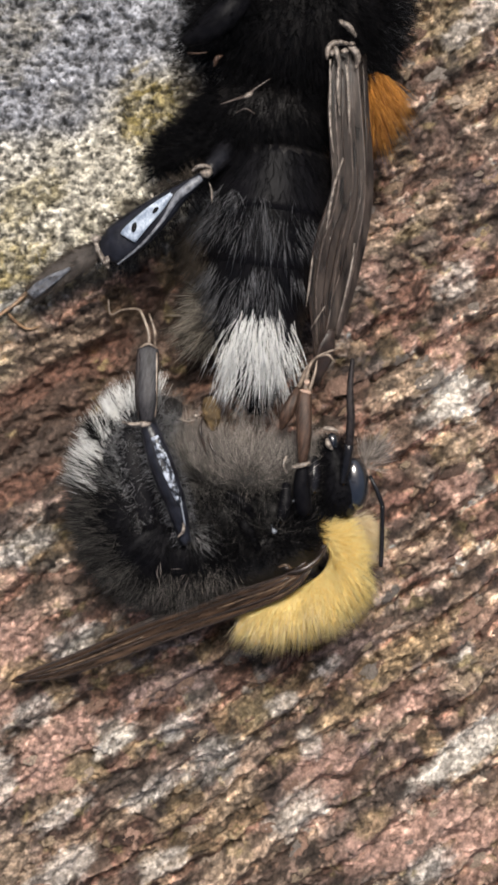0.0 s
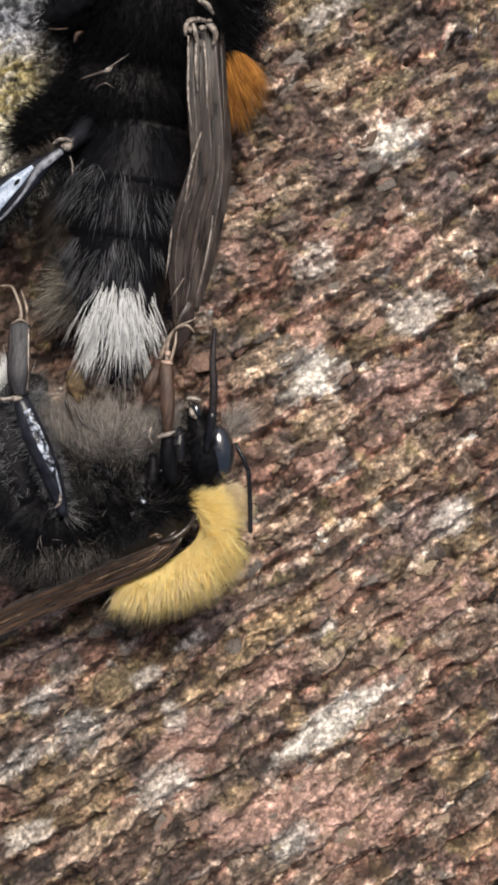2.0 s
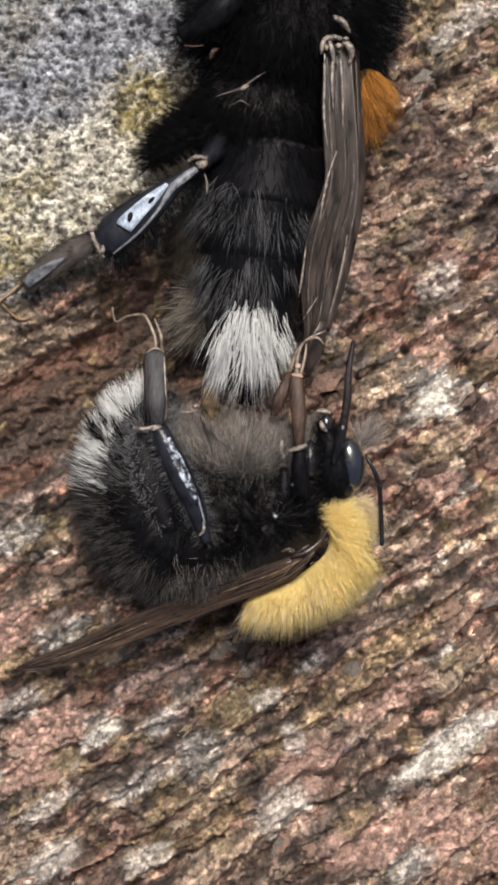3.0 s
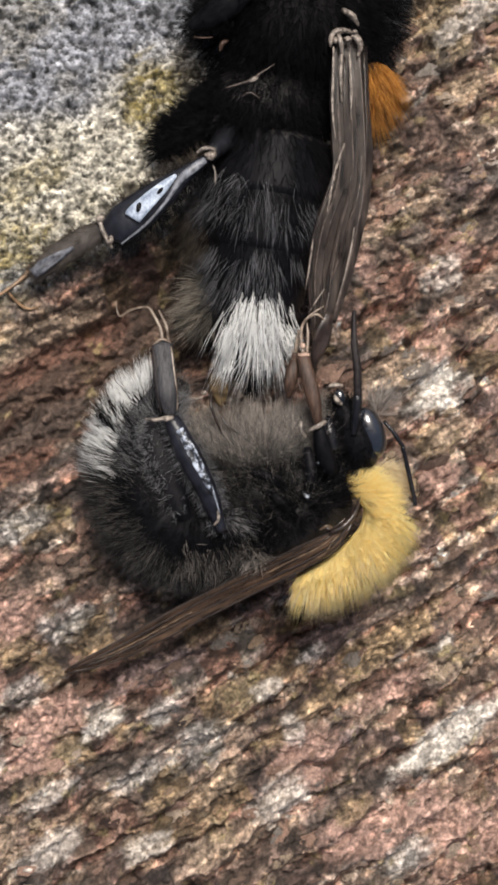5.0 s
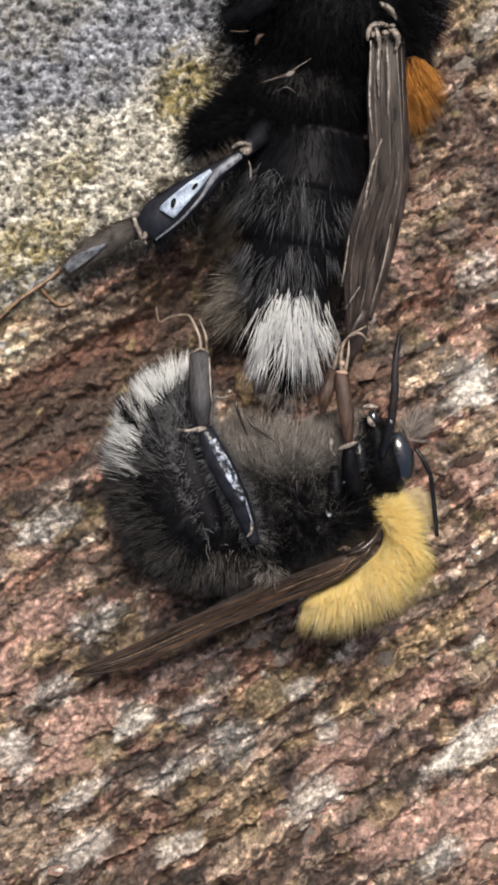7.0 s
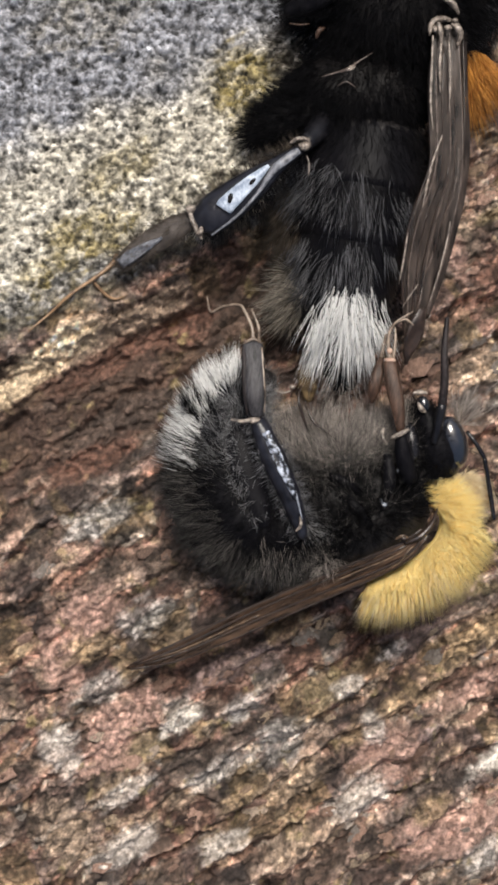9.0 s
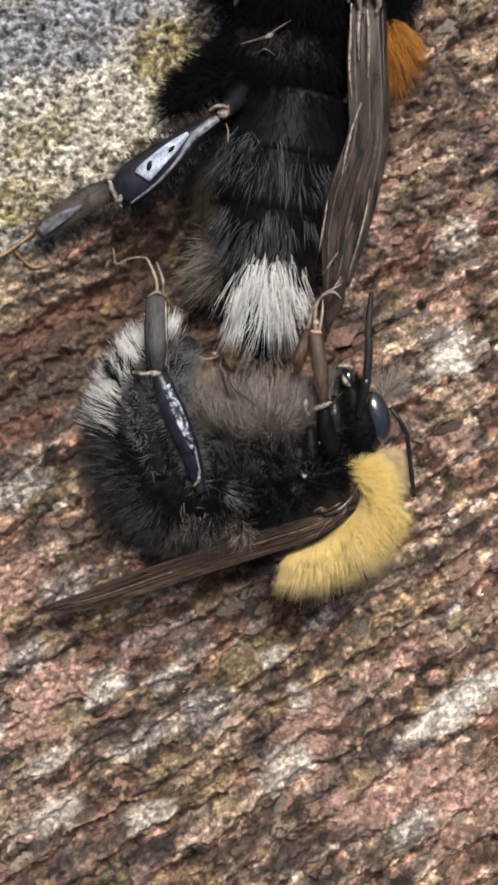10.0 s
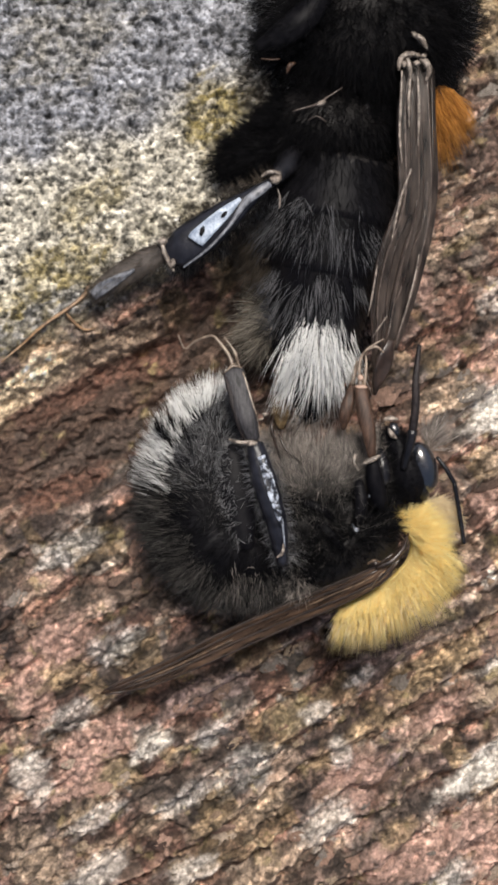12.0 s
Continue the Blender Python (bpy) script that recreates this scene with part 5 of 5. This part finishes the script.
    # tan tubes draw the light along the shin's right edge and end
    part("shin_lit_edge", joined(loft([(-2.56, 0.88, 5.68), (-2.61, 1.49, 5.74), (-2.71, 2.26, 5.70), (-2.81, 3.04, 5.58)], [(0.02, 0.02), (0.05, 0.03), (0.05, 0.03), (0.04, 0.02)], n=12, seg=8, lump=0.15),
                            loft([(-3.43, 3.11, 5.55), (-3.12, 3.29, 5.60), (-2.81, 3.18, 5.55)], [0.02, 0.05, 0.02], n=9, seg=6, lump=0.25)), LEG_TAN, shin, "pale rim put in for the shin's lit edge")
    part("shin_edge", loft([(-3.11, 0.76, 5.55), (-3.24, 1.49, 5.70), (-3.35, 2.45, 5.68), (-3.43, 3.08, 5.52)], [(0.03, 0.03), (0.09, 0.05), (0.09, 0.05), (0.05, 0.03)], n=12, seg=8, lump=0.08), LEG_DARK, shin, "dark edge of the shin")
    part("tarsus", joined(beads([(-3.10, 3.18, 5.45), (-3.18, 3.67, 5.40), (-3.44, 4.18, 5.30), (-3.67, 4.42, 5.20), (-4.21, 4.34, 4.90), (-4.59, 4.15, 4.60), (-4.75, 4.65, 4.60)], [0.075, 0.06, 0.055, 0.045, 0.035, 0.035, 0.02], 7, seg=8),
                          loft([(-2.90, 3.21, 5.40), (-2.97, 3.72, 5.50), (-3.25, 4.31, 5.40)], [0.05, 0.05, 0.025], n=9, seg=8)), LEG_TAN, shin, "thin tan toes")
    far = part("middle_leg", loft([(-2.26, -2.92, 4.70), (-2.73, -1.77, 4.85), (-3.17, -0.61, 4.90), (-3.45, 0.33, 4.80)], [(0.3, 0.3), (0.55, 0.3), (0.6, 0.28), (0.35, 0.2)], n=14, seg=14, lump=0.06), TERGITE, bee, "dark broad middle leg")
    part("fur", fur(loft([(-2.26, -2.92, 4.70), (-2.73, -1.77, 4.85), (-3.17, -0.61, 4.90), (-3.45, 0.33, 4.80)], [0.32, 0.56, 0.6, 0.36], n=12), 300, (0.2, 0.45), (-0.3, -0.2, 0.1), 0.5, 0.011, 0.4, keep=lambda p, n, u: (n[:, 0] < -0.3) | (fbm(p[:, 0] * 2.5, p[:, 1] * 2.5, 2, 77) > 0.3), seed=31, clumping=3.0), HAIR_STONE, far, kind="stuff")

    # fore legs holding the queen's tail and wing
    fore = part("fore_leg", loft([(2.70, -1.31, 4.70), (2.41, -0.54, 5.20), (2.24, 0.18, 5.45)], [0.3, 0.3, 0.2], n=10, seg=12), TERGITE, bee, "dark fore leg", o=(2.24, 0.18, 5.50))
    part("tibia", loft([(2.21, 0.29, 5.60), (2.06, 1.06, 5.70), (1.83, 1.91, 5.70), (1.68, 2.61, 5.60)], [(0.14, 0.12), (0.24, 0.14), (0.27, 0.15), (0.22, 0.13)], n=16, seg=12, lump=0.03), LEG_BROWN, fore, "flat brown shin")
    part("cuff", joined(ball((1.69, 2.64, 5.66), (0.2, 0.08, 0.1), lump=0.15), ball((1.65, 2.95, 5.70), (0.1, 0.1, 0.08), lump=0.15)), LEG_PINK, fore, "pinkish joint")
    part("tarsus", joined(beads([(1.68, 2.64, 5.62), (1.59, 3.18, 5.65), (1.62, 3.61, 5.70), (1.84, 3.95, 5.80), (2.34, 4.31, 5.80)], [0.08, 0.065, 0.055, 0.045, 0.02], 5, seg=8), loft([(1.80, 2.69, 5.60), (1.83, 3.31, 5.60), (1.79, 3.77, 5.60)], [0.06, 0.05, 0.02], n=9, seg=8),
                          loft([(1.85, 3.92, 5.75), (2.11, 4.03, 5.80), (2.40, 3.85, 5.70)], [0.04, 0.045, 0.02], n=9, seg=8)), LEG_TAN, fore, "thin tan toes")
    part("spine", joined(loft([(1.91, 0.05, 5.75), (2.19, 0.20, 5.85), (2.46, 0.36, 5.80)], [0.05, 0.09, 0.05], n=8, seg=8, lump=0.12), loft([(1.63, 0.36, 5.60), (1.60, 0.05, 5.70), (1.79, -0.18, 5.60)], [0.04, 0.06, 0.04], n=8, seg=8)), VEIN_PALE, fore, "pale spines")
    part("spine", joined(loft([(1.75, -2.02, 4.90), (1.90, -2.22, 5.00), (1.99, -2.14, 4.90)], [0.03, 0.07, 0.03], n=8, seg=7), loft([(2.24, -1.08, 5.00), (2.34, -0.89, 5.10), (2.31, -0.54, 5.00)], [0.02, 0.05, 0.02], n=8, seg=7)), VEIN_GREY, thorax)
    other = part("fore_leg", loft([(1.45, 2.80, 5.10), (1.36, 2.25, 5.30), (1.25, 1.67, 5.30), (1.23, 1.19, 5.10)], [(0.08, 0.07), (0.2, 0.12), (0.22, 0.12), (0.06, 0.06)], n=14, seg=12, lump=0.03), LEG_BROWN, bee, "brown leaf-shaped leg segment")
    part("tarsus", loft([(1.44, 2.75, 5.20), (1.49, 3.17, 5.30), (1.53, 3.51, 5.40)], [0.08, 0.07, 0.04], n=8, seg=8), LEG_TAN, other)
    for a, b, c, r in (((0.37, -1.92, 4.50), (0.98, -2.34, 4.75), (1.55, -2.98, 4.60), 0.16), ((1.89, -0.54, 4.90), (2.01, -1.36, 5.00), (1.92, -2.10, 4.70), 0.17), ((-0.03, -1.34, 4.60), (0.54, -1.53, 4.80), (1.15, -1.91, 4.60), 0.14)):
        part("coxa", loft([a, b, c], [r, r * 1.3, r * 0.8], n=10, seg=10), TERGITE, thorax)

    # wings swept back under the abdomen
    o = (3.29, -3.21, 4.50)
    v, f, grid = blade([(3.36, -3.05, 4.60), (2.60, -3.88, 4.40), (1.22, -4.61, 4.00), (-0.51, -5.51, 3.50), (-2.26, -6.44, 3.10), (-4.22, -7.55, 2.70), (-5.50, -8.13, 2.50), (-6.43, -8.50, 2.30)], (0.3, 0.7, 0.82, 0.82, 0.84, 0.7, 0.45, 0.08), 12, n=50, m=11, fold=0.12, seed=9)
    wing = part("forewing", (v, f), WING_WARM, bee, "smoky brown wing swept back", o=o)
    for q0, q1, a, b, r, mat in ((0.0, 0.04, 0.0, 0.98, 0.05, VEIN), (0.3, 0.4, 0.0, 0.9, 0.045, VEIN), (0.98, 0.95, 0.0, 0.98, 0.05, VEIN), (0.75, 0.7, 0.1, 0.95, 0.04, VEIN), (0.15, 0.22, 0.0, 0.4, 0.035, VEIN_TAN), (0.6, 0.55, 0.02, 0.35, 0.035, VEIN_TAN), (0.5, 0.62, 0.55, 0.93, 0.03, VEIN_TAN)):
        p = vein_path(grid, q0, q1, a, b)
        part("vein", loft(p + np.array((0, 0, 0.03)), [r] * len(p), n=24, seg=6), mat, wing)
    v, f, grid = blade([(2.80, -3.65, 3.90), (1.26, -4.36, 3.50), (-0.10, -5.03, 3.20), (-1.46, -5.81, 2.90), (-2.84, -6.59, 2.60)], (0.4, 0.7, 0.75, 0.55, 0.15), -10, n=30, m=7, seed=12)
    wing2 = part("hindwing", (v, f), WING, bee, "smoky brown hind wing", o=o)
    part("wing_hinge", joined(loft([(3.76, -2.23, 4.40), (3.58, -2.76, 4.70), (3.18, -3.21, 4.80), (2.72, -3.45, 4.70)], [0.03, 0.09, 0.1, 0.07], n=12, seg=10, lump=0.12), ball((2.63, -3.30, 4.85), (0.14, 0.09, 0.1), lump=0.15)), VEIN, thorax, "brown wing base")
    part("hinge_scale", joined(loft([(2.35, -3.36, 4.85), (2.58, -3.22, 4.95), (2.78, -3.27, 4.85)], [0.03, 0.06, 0.03], n=8, seg=7, lump=0.2), loft([(2.53, -4.23, 4.70), (2.81, -3.74, 4.80), (3.01, -3.55, 4.75)], [0.02, 0.035, 0.02], n=8, seg=6)), VEIN_TAN, thorax)
    return bee, abd, leg, shin, far, wing, wing2, a1


make_queen()
DRONE, D_ABD, D_LEG, D_SHIN, D_FAR, D_WING, D_WING2, D_ANT1 = make_drone()

# ---- loose bark flakes, each its own piece ----


def flake_mesh(k):
    rng = random.Random(100 + k)
    n = 9
    outer, inner, low = [], [], []
    for i in range(n):
        an = 2 * math.pi * i / n + rng.uniform(-0.2, 0.2)
        r = rng.uniform(0.7, 1.15)
        x, y = r * math.cos(an), r * math.sin(an) * 0.55
        h = rng.uniform(-0.05, 0.05)
        low.append((x * 1.05, y * 1.05, -0.22))
        outer.append((x, y, 0.02 + h))
        inner.append((x * 0.72, y * 0.7, 0.10 + h + rng.uniform(-0.03, 0.04)))
    verts = low + outer + inner + [(rng.uniform(-0.2, 0.2), rng.uniform(-0.1, 0.1), 0.12)]
    faces = []
    for i in range(n):
        j = (i + 1) % n
        faces += [(i, j, n + j, n + i), (n + i, n + j, 2 * n + j, 2 * n + i), (2 * n + i, 2 * n + j, 3 * n)]
    me = bpy.data.meshes.new("bark_flake")
    me.from_pydata([tuple(c * MM for c in v) for v in verts], [], faces)
    me.materials.append(FLAKE)
    return me


def lay_flakes():
    rng = random.Random(21)
    shapes = [flake_mesh(k) for k in range(12)]
    made = 0
    while made < 270:
        x, y = rng.uniform(-12, 13), rng.uniform(-18, 16)
        g, gd = (float(v[0]) for v in crust(np.array([x]), np.array([y])))
        near_pale = min(math.hypot(x - p[0], y - p[1]) - 0.8 * max(p[2], p[3]) for p in WHITE[1] + PALE[1] + GREY[1])
        if g > 0.02 or near_pale < 0 or (-6.5 < gd < -0.6 and x < 0):
            continue
        s = rng.choice((0.22, 0.28, 0.34, 0.4, 0.5, 0.62))
        ex, ey = 0.5 * s * math.cos(GRAIN), 0.5 * s * math.sin(GRAIN)
        z0, z1, z2 = bark_z(x, y), bark_z(x + ex, y + ey), bark_z(x - ex, y - ey)
        z3, z4 = bark_z(x - ey * 0.6, y + ex * 0.6), bark_z(x + ey * 0.6, y - ex * 0.6)
        ob = new("bark_flake", shapes[made % 12])
        ob.parent = BARK_SHEET
        pitch, roll = math.atan2(z1 - z2, s), math.atan2(z3 - z4, s * 0.6)
        ob.matrix_basis = (Matrix.Translation(Vector((x, y, (z0 + z1 + z2 + z3 + z4) / 5 + 0.03)) * MM) @ Matrix.Rotation(GRAIN + rng.uniform(-0.35, 0.35), 4, "Z")
                           @ Matrix.Rotation(-pitch * 0.8, 4, "Y") @ Matrix.Rotation(roll * 0.8, 4, "X") @ Matrix.Diagonal((s, s, s * rng.uniform(0.4, 0.75), 1)))
        made += 1


lay_flakes()


def motions():
    # seconds; then for the body, the abdomen and the hind knee the shift in x and y and the turn; the shin's, wing's and feeler's turn
    rows = [
        (0, -1.47, -0.56, -15.0, -0.61, -0.05, -5.7, -0.90, 0.31, -8, -8, -7.2, -5.5),
        (0.5, -1.51, -0.63, -15.4, -0.57, -0.09, -6.5, -1.18, 0.04, -7, -5, -6.3, -6.8),
        (1, -1.24, -0.73, -15.3, -0.36, -0.12, -4.5, -0.65, -0.09, -4, -8, -7.4, -7.1),
        (1.5, -0.83, -0.32, -12.2, -0.24, -0.10, 1.8, -0.48, 0.34, -3, -8, -4.2, -4.2),
        (2, -1.13, -0.65, -12.1, -0.38, -0.17, 0.0, -0.56, 0.13, -5, -8, -4.5, -5.0),
        (2.5, -0.95, -0.50, -10.6, -0.24, -0.09, -0.6, -0.64, -0.09, -6, -8, -4.5, -4.3),
        (3, -1.09, -0.42, -10.7, -0.20, -0.10, 0.5, -0.32, -0.20, -2, -5, -6.2, -9.7),
        (3.5, -0.76, -0.46, -9.3, -0.13, -0.09, 0.6, -0.26, -0.43, -1, -8, -6.0, -8.4),
        (3.7, -0.62, -0.50, -8.0, -0.10, -0.07, 0.4, -0.26, -0.43, -1, -7, -5.2, -6.2),
        (5.3, 0.00, 0.02, 0.6, -0.06, 0.01, 0.9, -0.09, -0.10, 0, 0, 0.2, 0.2),
        (5.5, 0.01, 0.00, 0.1, -0.00, 0.01, 0.2, 0.00, 0.00, 0, 0, 0.0, 0.0),
        (6, -0.49, -0.46, -4.8, -0.35, -0.02, -1.7, -0.43, -0.49, -1, -4, -1.6, -4.5),
        (6.5, -0.31, -0.57, -5.9, -0.21, 0.04, 0.4, -0.07, -0.81, 0, -5, -2.3, -5.8),
        (6.7, -0.47, -0.72, -6.2, -0.36, -0.02, 0.4, -0.07, -0.81, 0, -5, -3.6, -7.6),
        (8.3, -0.67, -0.48, -5.4, -0.23, 0.17, -2.2, -0.53, -0.26, -2, -2, -3.6, -5.6),
        (8.5, -0.64, -0.41, -4.4, -0.23, 0.13, -2.1, -0.53, -0.26, -2, -2, -3.6, -5.1),
        (9, -0.48, -0.33, -2.3, -0.18, 0.09, -1.8, -0.19, -0.41, -2, -3, -2.2, -4.7),
        (9.5, -1.03, -0.84, -10.0, -0.23, 0.14, -4.0, -0.36, -0.25, -8, -9, -7.9, -6.2),
        (10, -0.53, -0.47, -5.0, -0.16, 0.15, -2.7, -0.83, 0.06, -4, -5, -8.2, -4.9),
        (10.5, -1.10, -0.86, -10.4, -0.31, 0.14, -4.6, -0.57, -0.06, -5, -13, -8.8, -6.8),
        (11, -0.35, -0.37, -3.3, -0.10, 0.16, -1.2, -0.30, 0.11, -3, -5, -4.2, -4.4),
        (11.5, -0.88, -0.39, -6.3, -0.37, 0.17, -2.9, -0.39, -0.05, -3, -5, -5.2, -7.2),
        (12, -0.41, -0.20, -2.0, -0.12, 0.19, -2.9, 0.68, -0.15, -10, 10, -1.9, -6.0),
    ]
    base = ORIGIN[DRONE]

    def turned(v, deg):
        c, s = math.cos(radians(deg)), math.sin(radians(deg))
        return np.array((c * v[0] - s * v[1], s * v[0] + c * v[1], v[2]))

    def on_body(ob, pivot, q, dx, dy, turn):
        """The pose in the drone's space of a part that has moved by dx, dy and turned about pivot in the world."""
        pivot = np.array(pivot, float)
        at = pivot + np.array((dx, dy, 0)) + turned(ORIGIN[ob] - pivot, turn)
        p = turned(at - base - np.array((q[1], q[2], 0)), -q[3]) * MM
        return q[0], pose(p[0], p[1], p[2], 0, 0, turn - q[3])

    walk(DRONE, [(q[0], pose((base[0] + q[1]) * MM, (base[1] + q[2]) * MM, base[2] * MM, 0, 0, q[3])) for q in rows])
    walk(D_ABD, [on_body(D_ABD, (-2, 0, 0), q, q[4], q[5], q[6]) for q in rows])
    for ob, k in ((D_LEG, 9), (D_SHIN, 10), (D_FAR, 9)):
        walk(ob, [on_body(ob, ORIGIN[D_LEG], q, q[7], q[8], q[k]) for q in rows])
    for ob, k, share in ((D_WING, 11, 1.0), (D_WING2, 11, 0.8), (D_ANT1, 12, 1.0)):
        o = (ORIGIN[ob] - base) * MM
        walk(ob, [(q[0], pose(o[0], o[1], o[2], 0, 0, (q[k] - q[3]) * share)) for q in rows])


motions()
